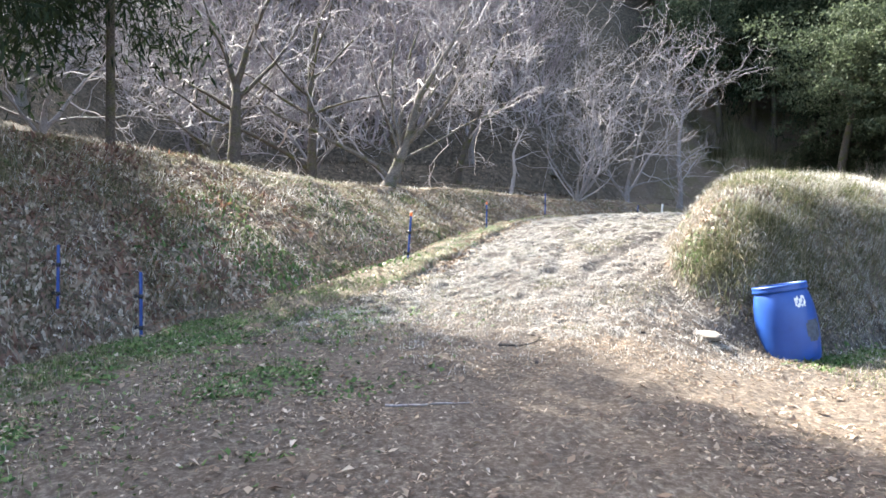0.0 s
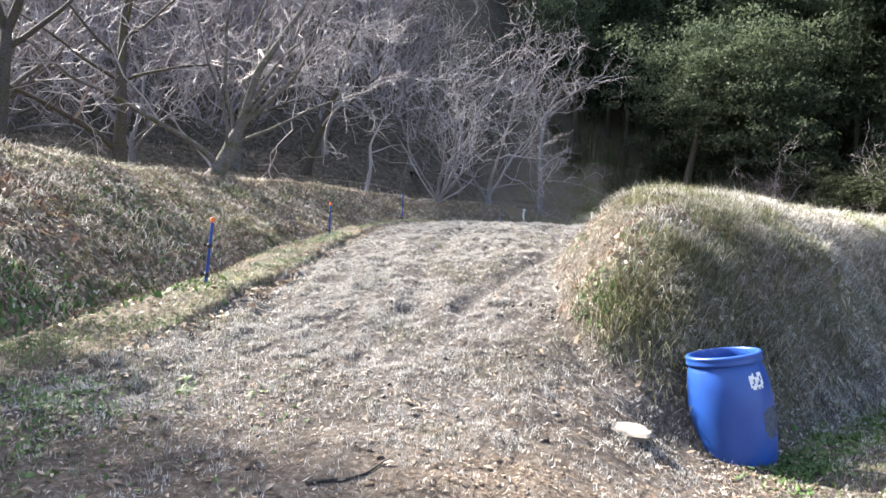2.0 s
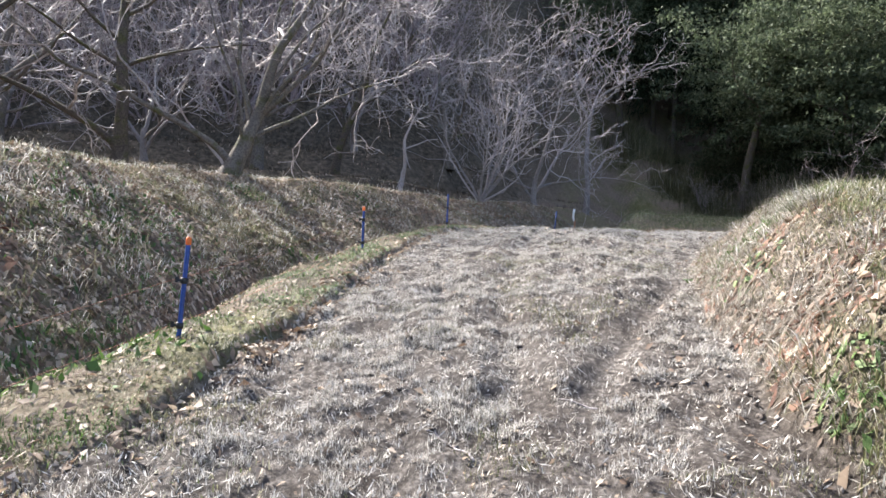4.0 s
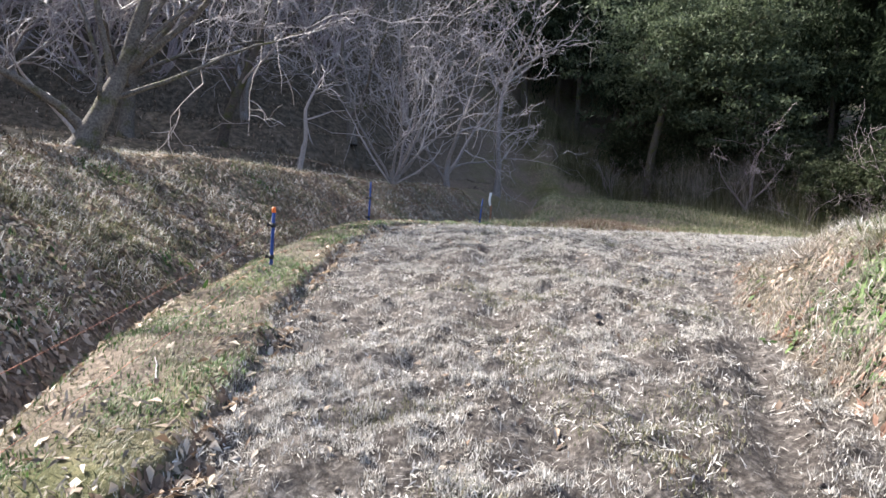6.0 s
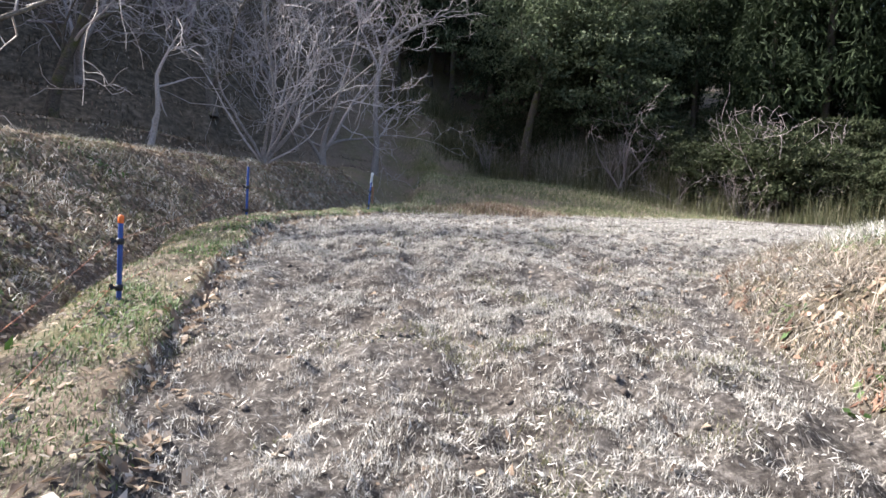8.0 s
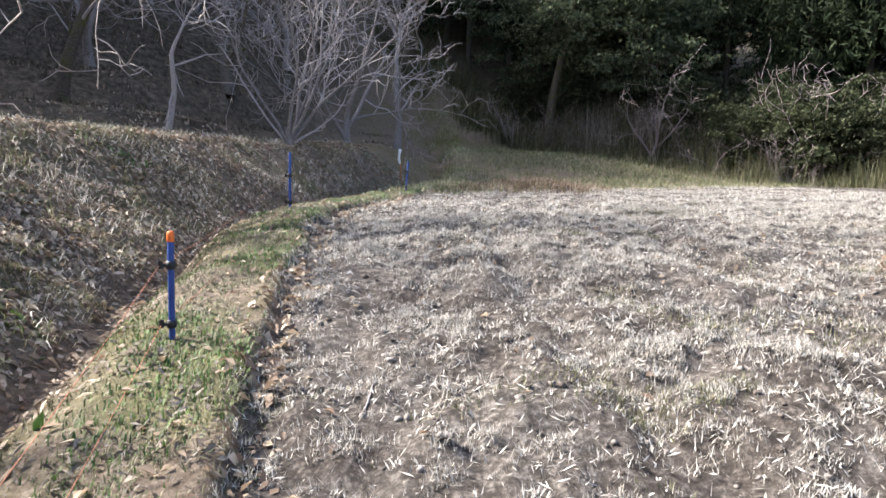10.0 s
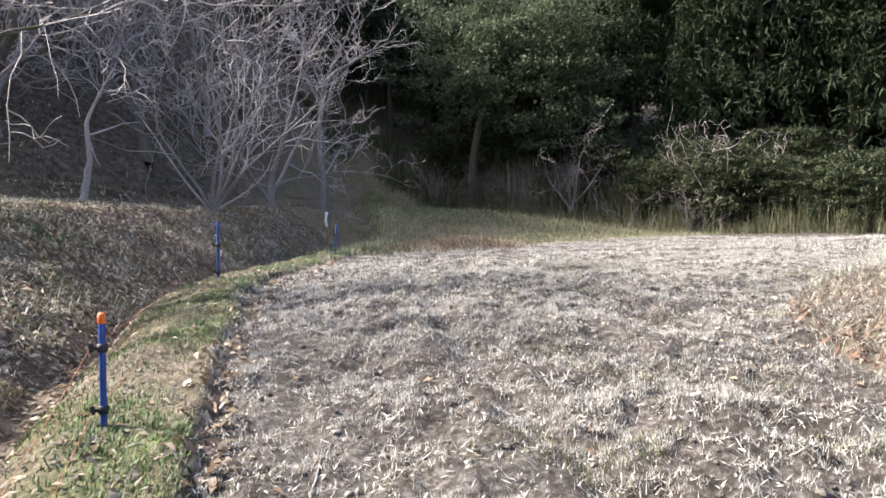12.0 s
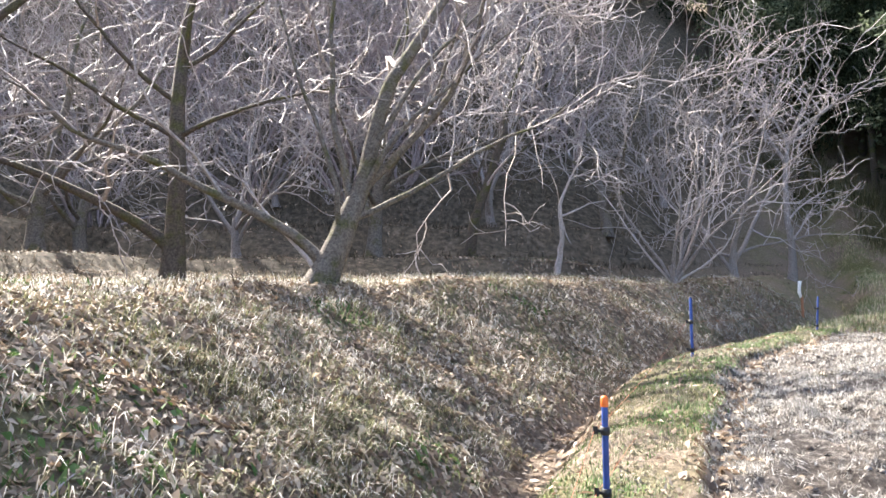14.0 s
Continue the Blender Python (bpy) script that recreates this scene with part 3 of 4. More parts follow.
def wood():
    r = random.Random(21)
    leafs = [broadleaf("evergreen_tree", 41, 13, 5.2, 4.5), broadleaf("evergreen_tree", 42, 11, 4.6, 3.0)]
    tall = [cedar("conifer", 43, 17, 3.2, 4.0), cedar("conifer", 44, 14, 2.6, 1.2)]
    young = cedar("conifer", 46, 9, 2.0, 2.0, 210, 0.24)
    bush = broadleaf("evergreen_shrub", 45, 2.6, 1.5, 0.4, 0.12, 120, 60, SHADED_LEAF, "dark evergreen shrub at the foot of the wood", "shrub", "shrubs at the wood's edge")
    used = set()
    # conifers left of x = -6: added outside the view to shade the yard
    for base, x, y, k in ((leafs[0], 24.0, 40.5, 1.05), (leafs[1], 27.5, 36.0, 1.0), (tall[1], 30.5, 30.0, 1.0), (tall[0], 33.0, 24.5, 0.9), (young, -5.75, 11.6, 0.85), (young, -9.0, 10.6, 1.2), (young, -6.8, 7.6, 0.9), (young, -9.8, 14.0, 1.2), (young, -8.6, 5.6, 1.1), (tall[0], -14.0, 8.5, 0.6), (tall[1], -15.5, 17.0, 0.8)):
        place(base, x, y, k, r.uniform(0, 6.28), base.name not in used)
        used.add(base.name)
    for row, (back, gap) in enumerate(((4.5, 3.2), (8.0, 3.4), (13.0, 4.2), (19.0, 5.5))):
        y = -14.0
        while y < 66:
            jy, jw = y + r.uniform(-0.8, 0.8), back + r.uniform(-1.3, 1.3)
            x = 23.6 + (jw - (jy - 41.1) * 0.29) / 0.957
            # below y = 33 only conifers, whose darkened needles stand in for shade
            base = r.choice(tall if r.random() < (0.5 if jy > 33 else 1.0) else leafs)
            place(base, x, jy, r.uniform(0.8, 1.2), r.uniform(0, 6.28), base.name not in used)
            used.add(base.name)
            y += gap
    for x, y, k in ((21.5, 52, 1.0), (18.5, 57, 1.1), (24.5, 55, 1.0), (27, 49, 1.1), (15, 62, 1.2), (10, 66, 1.2), (4, 70, 1.1), (8, 62, 1.1), (13, 59, 1.1), (18, 66, 1.3), (0, 63, 1.0), (4, 60, 0.9), (23, 60, 1.2), (-38, 45, 0.7), (-44, 38, 0.8), (-6, 72, 0.7), (-31, 30, 0.7)):
        place(r.choice(leafs + tall), x, y, k, r.uniform(0, 6.28), False)
    for i, (x, y) in enumerate(((24.4, 33.6), (26.9, 27.2))):
        bare_tree(x, y, [(0.3, (-0.6, 0.1, 0.8), 3.2, 0.05), (0.5, (0.6, -0.4, 0.7), 3.2, 0.05), (0.8, (-0.2, -0.5, 0.9), 3.0, 0.05), (0.9, (0.4, 0.4, 0.8), 3.0, 0.05)], 1.3, 0.06, (0.2, 0), 3, 90 + i, BRUSH, BRUSH, 0.6, "thin leafless brown tree before the dark wood")
    twiggy = shrub(34)
    tagged(twiggy, "tangled leafless brushwood before the dark wood", "shrub", "brush at the wood's edge")
    for i in range(26):
        y, w = 4 + i * 1.5, r.uniform(-1.2, 1.2)
        place(twiggy, 23.6 + (w - (y - 41.1) * 0.29) / 0.957, y, r.uniform(0.35, 0.65), r.uniform(0, 6.28), i == 0)
    for i in range(90):
        y = -12 + i * 1.25 if i < 46 else 6 + (i - 46) * 0.6
        w = r.uniform(0.6, 3.2) if i < 46 else r.uniform(-1.0, 0.9)
        place(bush, 23.6 + (w - (y - 41.1) * 0.29) / 0.957, y, r.uniform(0.7, 1.5), r.uniform(0, 6.28), i == 0)


wood()


# ---- ground cover ----
def slope_at(x, y):
    e = 0.06
    z = height(x, y)
    return z, (height(x + e, y) - z) / e, (height(x, y + e) - z) / e


def sample(n, box, weight, seed):
    """n places in a box, thinned by a weight."""
    r = np.random.default_rng(seed)
    x0, y0, x1, y1 = box
    got_x, got_y, have = [], [], 0
    while have < n:
        x, y = r.uniform(x0, x1, n * 2), r.uniform(y0, y1, n * 2)
        keep = r.uniform(0, 1, n * 2) < weight(x, y)
        got_x.append(x[keep])
        got_y.append(y[keep])
        have += int(keep.sum())
    return np.concatenate(got_x)[:n], np.concatenate(got_y)[:n], r


def blades(name, n, box, weight, seed, length, width, lean, mat, label, category="grass"):
    """Curved blades that stand or lie on the ground."""
    x, y, r = sample(n, box, weight, seed)
    z = height(x, y)
    gx, gy = (height(x + 0.15, y, False) - z) / 0.15, (height(x, y + 0.15, False) - z) / 0.15
    steep = smooth(0.25, 0.6, np.hypot(gx, gy))
    a, l = r.uniform(0, 2 * math.pi, n), length * r.uniform(0.5, 1.4, n)
    a = np.where(r.uniform(0, 1, n) < 0.8 * steep, np.arctan2(-gy, -gx) + r.normal(0, 0.6, n), a)
    tilt = np.abs(r.normal(lean, 0.35, n))
    dx, dy = np.cos(a), np.sin(a)
    w = width * r.uniform(0.6, 1.4, n)
    base = np.stack([x, y, z - 0.01], -1)
    side = np.stack([-dy, dx, 0 * x], -1) * w[:, None] / 2
    mid = base + np.stack([dx * np.sin(tilt * 0.6), dy * np.sin(tilt * 0.6), np.cos(tilt * 0.6)], -1) * (l * 0.55)[:, None]
    tip = mid + np.stack([dx * np.sin(tilt * 1.3), dy * np.sin(tilt * 1.3), np.cos(tilt * 1.3)], -1) * (l * 0.45)[:, None]
    tip[:, 2] = np.maximum(tip[:, 2], height(tip[:, 0], tip[:, 1]) + 0.005)
    v = np.stack([base - side, base + side, mid - side * 0.8, mid + side * 0.8, tip], 1).reshape(-1, 3)
    k = np.arange(n)[:, None] * 5
    f = np.concatenate([k + np.array([[0, 1, 3]]), k + np.array([[0, 3, 2]]), k + np.array([[2, 3, 4]])], 1).reshape(-1, 3)
    return tagged(new(name, mesh_of(name, v, f, mat)), label, category, kind="stuff")


def stubs(name, n, box, weight, seed, length, width, lean, mat, label, category="straw"):
    """Short mown stalks, one tapering face each, for ground that is matted with them."""
    x, y, r = sample(n, box, weight, seed)
    a, tilt, l = r.uniform(0, 2 * math.pi, n), np.abs(r.normal(lean, 0.4, n)), length * r.uniform(0.4, 1.5, n)
    z = height(x, y) - 0.004 + 0.024 * np.clip(vnoise(x, y, 0.085, 74) + 0.4 * vnoise(x, y, 0.04, 89), 0, 1)
    base = np.stack([x, y, z], -1)
    tip = base + np.stack([np.cos(a) * np.sin(tilt), np.sin(a) * np.sin(tilt), np.abs(np.cos(tilt)) + 0.05], -1) * l[:, None]
    turn = a + 1.57 + r.normal(0, 0.5, n)
    side = np.stack([np.cos(turn), np.sin(turn), 0 * x], -1) * (width * r.uniform(0.6, 1.4, n))[:, None] / 2
    v = np.stack([base - side, base + side, tip], 1).reshape(-1, 3)
    return tagged(new(name, mesh_of(name, v, np.arange(n * 3).reshape(n, 3), mat)), label, category, kind="stuff")


def litter(name, n, box, weight, seed, length, width, curl, mat, label, category="leaves", stand=0.25):
    """Leaves or straw that lie on the ground, folded along the middle."""
    x, y, r = sample(n, box, weight, seed)
    z, sx, sy = slope_at(x, y)
    a = r.uniform(0, 2 * math.pi, n)
    sx, sy = sx + r.normal(0, stand, n), sy + r.normal(0, stand, n)
    l, w = length * r.uniform(0.5, 1.5, n) / 2, width * r.uniform(0.6, 1.4, n) / 2
    u = np.stack([np.cos(a), np.sin(a), np.cos(a) * sx + np.sin(a) * sy], -1) * l[:, None]
    s = np.stack([-np.sin(a), np.cos(a), -np.sin(a) * sx + np.cos(a) * sy], -1) * w[:, None]
    lift = np.stack([0 * x, 0 * x, curl * w * r.uniform(-0.3, 1.5, n)], -1)
    c = np.stack([x, y, z + 0.012 + 0.3 * np.abs(r.normal(0, stand, n)) * l], -1)
    v = np.stack([c - u, c - u * 0.1 + s + lift, c + u, c - u * 0.1 - s + lift], 1).reshape(-1, 3)
    k = np.arange(n)[:, None] * 4
    f = np.concatenate([k + np.array([[0, 2, 1]]), k + np.array([[0, 3, 2]])], 1).reshape(-1, 3)
    return tagged(new(name, mesh_of(name, v, f, mat)), label, category, kind="stuff")


def clods(n, box, weight, seed):
    """Lumps of earth and matted straw, each an uneven twenty-sided crumb."""
    x, y, r = sample(n, box, weight, seed)
    bm = bmesh.new()
    bmesh.ops.create_icosphere(bm, subdivisions=1, radius=1)
    ball = np.array([v.co[:] for v in bm.verts])
    tri = np.array([[v.index for v in f.verts] for f in bm.faces])
    bm.free()
    k = len(ball)
    size = 0.006 + 0.014 * r.uniform(0, 1, n) ** 2.0
    v = ball[None] * r.uniform(0.35, 1.6, (n, k, 1)) * size[:, None, None] * np.stack([r.uniform(0.8, 1.7, n), r.uniform(0.8, 1.4, n), r.uniform(0.6, 1.0, n)], -1)[:, None]
    a = r.uniform(0, 6.28, n)[:, None]
    px, py = v[..., 0] * np.cos(a) - v[..., 1] * np.sin(a), v[..., 0] * np.sin(a) + v[..., 1] * np.cos(a)
    v = np.stack([px + x[:, None], py + y[:, None], v[..., 2] + (height(x, y) + size * 0.35)[:, None]], -1).reshape(-1, 3)
    f = (tri[None] + (np.arange(n) * k)[:, None, None]).reshape(-1, 3)
    tagged(new("clods", mesh_of("clods", v, f, CLOD)), "lumps of dry earth and matted straw on the track", "soil", kind="stuff")


def strip_share(x, y):
    s = left_of_edge(x, y)
    return smooth(-0.84, -0.7, s + 0.12 * vnoise(x, y, 0.7, 31)) * smooth(0.5, 0.0, s)


def near_more(y, x=0.0, far=14.0):
    return 1 / (1 + (np.hypot(np.maximum(np.abs(y - 10) - 6, 0), np.maximum(np.abs(x - 1) - 4, 0)) / far * 3) ** 2)


def clumped(x, y, size, seed, floor=0.1):
    return np.clip(0.5 + 0.9 * vnoise(x, y, size, seed), floor, 1)


def left_bank(x, y):
    s = left_of_edge(x, y)
    return smooth(0.9, 1.4, s) * smooth(9, 6, s)


def ground_cover():
    near, wide = (-7, 1.5, 9, 24), (-22, -3, 30, 44)
    till = lambda x, y: tilled_share(x, y)
    strip = lambda x, y: strip_share(x, y)
    litter("straw", 45000, near, lambda x, y: till(x, y) * (0.04 + 0.96 * clumped(x, y, 0.17, 41, 0.0) ** 2) * (0.35 + 0.65 * clumped(x, y, 0.7, 35)), 51, 0.048, 0.0045, 0.4, STRAW, "chopped pale straw on the tilled track", "straw", 0.45)
    clods(3500, near, lambda x, y: till(x, y) * (0.1 + 0.9 * clumped(x, y, 0.25, 29, 0.0) ** 2), 73)
    stubs("stubble_tufts", 420000, (-3, 5, 12, 18), lambda x, y: till(x, y) * (0.03 + 0.97 * np.clip(0.35 + 1.1 * vnoise(x, y, 0.085, 74) + 0.5 * vnoise(x, y, 0.3, 92), 0, 1) ** 1.5) * (0.2 + 0.8 * clumped(x, y, 0.6, 75, 0.0)), 74, 0.034, 0.0048, 0.7, STRAW, "bleached mown stubble matted in tufts on the track")
    stubs("track_weeds", 22000, (-3, 6, 9, 18), lambda x, y: till(x, y) * np.clip(vnoise(x, y, 0.45, 98) * 1.5 - 0.55, 0, 1), 99, 0.035, 0.007, 0.6, TURF, "sparse green shoots coming through the stubble", "weeds")
    stubs("far_stubble", 90000, (-1, 16, 22, 29), lambda x, y: till(x, y) * (0.05 + 0.95 * clumped(x, y, 0.16, 93, 0.0) ** 1.5) * (0.35 + 0.65 * clumped(x, y, 0.8, 75)), 94, 0.05, 0.012, 0.7, STRAW, "bleached mown stubble matted on the far part of the track")
    litter("stubble", 9000, near, lambda x, y: till(x, y) * (0.06 + 0.94 * clumped(x, y, 0.13, 36, 0.0) ** 2), 52, 0.024, 0.007, 0.8, STRAW, "short pale stubble and crumbs on the tilled track", "straw", 0.6)
    litter("dead_leaves", 34000, near, lambda x, y: (0.15 + 0.85 * clumped(x, y, 0.8, 42)) * (1 - 0.96 * soil_share(x, y)) * (1 - 0.75 * smooth(0.02, 0.2, bank_share(x, y))) * (1 - 0.88 * strip(x, y)), 53, 0.06, 0.032, 0.9, DEAD_LEAF, "dry brown fallen leaves lying on the ground")
    litter("fallen_leaves", 40000, wide, lambda x, y: near_more(y, x) * (1 - soil_share(x, y)) * (1 - 0.8 * smooth(0.02, 0.2, bank_share(x, y))) * (1 - 0.96 * strip(x, y)), 54, 0.075, 0.038, 0.9, DEAD_LEAF, "dry fallen leaves on the banks and terrace")
    litter("bank_leaves", 60000, (-8, 4, 10, 32), lambda x, y: left_bank(x, y) * (0.2 + 0.8 * clumped(x, y, 0.9, 40)), 66, 0.085, 0.042, 0.9, DEAD_LEAF, "dry pale and brown leaves strewn down the bank", "leaves", 0.45)
    litter("edge_leaves", 1500, (-3, 8, 6, 22), lambda x, y: np.exp(-((left_of_edge(x, y) + 0.86) / 0.12) ** 2) * clumped(x, y, 0.6, 39), 67, 0.06, 0.032, 0.9, DEAD_LEAF, "brown leaves drifted along the edge of the tilled ground", "leaves", 0.5)
    litter("crumbs", 60000, (-7, -2, 9, 9.5), lambda x, y: soil_share(x, y) * smooth(9.5, 6, y) * clumped(x, y, 0.6, 43, 0.25), 55, 0.03, 0.014, 0.7, DEAD_LEAF, "small bits of dry stalk and leaf trodden into the ground", "litter", 0.3)
    litter("pale_leaves", 2600, (-6, -1, 8, 9), lambda x, y: clumped(x, y, 1.0, 43) * smooth(9, 5, y), 65, 0.06, 0.034, 0.7, DEAD_LEAF, "pale fallen leaves scattered on the track", "leaves", 0.25)
    blades("strip_clover", 26000, near, lambda x, y: strip(x, y) * np.clip(vnoise(x, y, 0.5, 90) * 1.6 + 0.1, 0.03, 1), 91, 0.045, 0.008, 0.7, FERN, "green grass in patches along the track's edge")
    litter("strip_leaves", 6000, near, lambda x, y: strip(x, y) * (0.15 + 0.85 * clumped(x, y, 0.4, 95, 0.0)), 96, 0.045, 0.013, 0.8, ROOT, "small withered leaves and stalks in the grass strip", "leaves", 0.5)
    blades("strip_grass", 60000, near, lambda x, y: strip(x, y) * clumped(x, y, 0.25, 44, 0.1), 56, 0.045, 0.0055, 0.85, TURF, "short green and yellow grass along the track's edge")
    blades("bank_grass", 62000, (-7, 3, 12, 32), lambda x, y: np.maximum(smooth(0.02, 0.2, bank_share(x, y)) * (1 - 0.8 * scarp(x, y)), 0.22 * left_bank(x, y)) * (clumped(x, y, 0.45, 45, 0.0) ** 2 + 0.03), 57, 0.17, 0.006, 1.2, GRASS, "matted half-dry grass hanging on the banks")
    blades("dry_grass", 75000, (-7, 3, 12, 32), lambda x, y: np.maximum(smooth(0.02, 0.2, bank_share(x, y)) * (1 - 0.75 * scarp(x, y)), 0.22 * left_bank(x, y)) * (clumped(x, y, 0.35, 46, 0.0) ** 2 + 0.04), 58, 0.2, 0.006, 1.35, STRAW, "bleached dry grass and stalks on the banks")
    blades("yard_grass", 36000, (-6, -1, 9, 9), lambda x, y: np.maximum(smooth(3.2, 4.2, x) * smooth(7.6, 6.8, y - 0.52 * (x - 3.6)) * smooth(4.6, 6.2, y - 0.3 * (x - 4)), 0.8 * smooth(-0.2, -2.0, x + 0.35 * (6 - y)) * clumped(x, y, 0.5, 47, 0)), 59, 0.055, 0.007, 0.7, GRASS, "green grass in patches at the foot of the banks")
    blades("meadow_grass", 38000, (-4, 19, 32, 48), lambda x, y: smooth(1.6, 0.4, left_of_edge(x, y)) * smooth(22, 24.5, y - 0.14 * x) * (0.25 + 0.75 * clumped(x, y, 2.0, 48)) * smooth(3, -2, into_wood(x, y)), 60, 0.17, 0.014, 0.9, GRASS, "low dry meadow grass round the field and orchard")
    blades("terrace_grass", 26000, (-24, 17, 18, 44), lambda x, y: smooth(2.0, 4.5, left_of_edge(x, y)) * (0.25 + 0.75 * clumped(x, y, 1.6, 38)), 68, 0.2, 0.016, 1.1, SHADED_GRASS, "withered brown grass on the orchard terrace")
    blades("hill_grass", 26000, (-34, 26, 20, 60), lambda x, y: smooth(5.0, 8.0, left_of_edge(x, y)) * smooth(29, 32, y - 0.25 * x) * (clumped(x, y, 1.3, 37, 0.0) + 0.1) * smooth(62, 40, y), 69, 0.26, 0.02, 1.0, SHADED_GRASS, "rank withered grass and bracken on the hillside")
    litter("bank_leaf_drift", 4000, (2, 6, 11, 18), lambda x, y: smooth(0.05, 0.25, bank_share(x, y)) * clumped(x, y, 0.6, 71, 0.0) ** 2, 70, 0.055, 0.028, 0.9, DEAD_LEAF, "brown leaves caught in the grass of the bank", "leaves", 0.6)
    litter("bank_clover", 5000, (2, 6, 11, 18), lambda x, y: smooth(0.05, 0.25, bank_share(x, y)) * np.clip(vnoise(x, y, 0.9, 72) * 1.5 - 0.5, 0, 1), 72, 0.05, 0.028, -0.5, FERN, "small green weeds in the grass of the bank", "weeds", 0.7)
    litter("bank_weeds", 8000, (-7, 4, 7, 22), lambda x, y: 0.2 * left_bank(x, y) * np.clip(vnoise(x, y, 1.3, 49) * 1.6 - 0.6, 0, 1) + 0.9 * np.exp(-((x - 4.45) ** 2 + (y - 10.95) ** 2) / 0.12) + 0.25 * np.exp(-((x + 1.75) ** 2 + (y - 10.6) ** 2) / 0.5) + 0.06 * np.exp(-((x + 2.0) ** 2 + (y - 14.6) ** 2) / 1.2), 61, 0.07, 0.034, -0.5, FERN, "green weeds and ferns on the banks", "weeds", 0.9)
    for i, (n, tall, mat, cut) in enumerate(((7000, 2.0, REED, 0.7), (12000, 1.2, REED, 0.4), (16000, 0.5, REED, 0.1))):
        blades("reeds", n, (17, -4, 38, 52), lambda x, y: smooth(-2.4 - i, -0.6 - i, into_wood(x, y)) * smooth(3.5, 1.0, into_wood(x, y)) * np.clip(clumped(x, y, 1.5, 50 + i, 0) * 1.3 - cut, 0.02, 1), 62 + 10 * i, tall, 0.016, 0.5, mat, "tall dry reeds and bamboo grass before the wood", "reeds")
    litter("russet_fern", 9000, (-9, 4, -1.5, 13), lambda x, y: left_bank(x, y) * smooth(-2.0, -4.0, x) * (0.1 + 0.9 * clumped(x, y, 0.6, 85, 0.0)), 86, 0.13, 0.035, 0.6, RUST, "russet withered fern on the bank behind the posts", "fern", 0.6)
    litter("ground_ivy", 16000, (-6, 0.5, 2, 8), lambda x, y: smooth(0.2, -2.4, x + 0.25 * (5 - y)) * smooth(1.3, 0.3, left_of_edge(x, y)) * np.clip(vnoise(x, y, 0.55, 87) * 0.9 + vnoise(x, y, 0.17, 97) * 0.6 - 0.05, 0.03, 1), 88, 0.04, 0.026, -0.4, FERN, "low green weeds in patches beside the track", "weeds", 0.45)
    blades("hanging_grass", 8000, (1.8, 6.2, 12, 11.5), lambda x, y: smooth(0.02, 0.15, bank_share(x, y)) * smooth(1.0, 0.8, bank_share(x, y)) * (1 - scarp(x, y)) * smooth(7.0, 4.5, x) * (0.15 + 0.85 * clumped(x, y, 0.5, 100, 0.0)), 101, 0.22, 0.006, 1.3, TURF, "green grass hanging down the front of the bank")
    blades("bank_turf", 26000, (-7, 5, 2, 18), lambda x, y: left_bank(x, y) * np.clip(vnoise(x, y, 1.5, 102) * 1.6 + 0.4 * smooth(12, 9, y), 0.02, 1) * clumped(x, y, 0.4, 103, 0.1), 104, 0.13, 0.007, 1.1, TURF, "yellow-green grass in patches on the left-hand bank")
    litter("drum_weeds", 5000, (2.8, 5.6, 9, 9.6), lambda x, y: np.exp(-((y - 6.85 - 0.5 * (x - 3.9)) / 0.22) ** 2) * smooth(3.3, 3.8, x) * clumped(x, y, 0.3, 105, 0.15), 106, 0.05, 0.022, -0.5, FERN, "fresh green weeds at the foot of the bank by the drum", "weeds", 0.6)
    litter("crest_weeds", 5000, (3.5, 7.5, 10, 14), lambda x, y: smooth(0.6, 0.9, bank_share(x, y)) * (smooth(1.2, 0.4, np.abs(bank_share(x, y) - 0.95) * 8)) * np.clip(vnoise(x, y, 0.8, 107) * 1.6 - 0.2, 0, 1), 108, 0.06, 0.03, -0.5, FERN, "leafy green weeds along the crest of the bank", "weeds", 0.9)
    blades("pale_reeds", 1300, (21, 28, 30, 42), lambda x, y: smooth(-2.2, -0.8, into_wood(x, y)) * smooth(2.0, 0.4, into_wood(x, y)) * np.exp(-((y - 35.0) / 3.2) ** 2) * (clumped(x, y, 1.0, 78, 0.0) ** 3 + 0.02), 79, 2.3, 0.018, 0.45, ROOT, "tall pale dead reeds before the dark wood", "reeds")
    litter("scarp_roots", 9000, (2.2, 8, 7, 14.5), lambda x, y: scarp(x, y) * (0.15 + 0.85 * clumped(x, y, 0.3, 80, 0.0)), 81, 0.16, 0.005, 0.4, ROOT, "dry roots and straw hanging on the worn side of the bank", "straw", 0.7)
    litter("scarp_leaves", 1200, (2.2, 8, 7, 14.5), lambda x, y: scarp(x, y) * clumped(x, y, 0.5, 82, 0.0), 83, 0.055, 0.024, 0.8, RUST, "brown and reddish leaves caught on the worn side of the bank", "leaves", 0.6)
    blades("brown_grass", 6000, (8, 22.5, 15, 28.5), lambda x, y: np.exp(-(((x - 11.3) / 1.6) ** 2 + ((y - 25.4) / 0.9) ** 2)), 63, 0.2, 0.012, 1.0, DEAD_LEAF, "tuft of reddish-brown dead grass on a mound")


ground_cover()


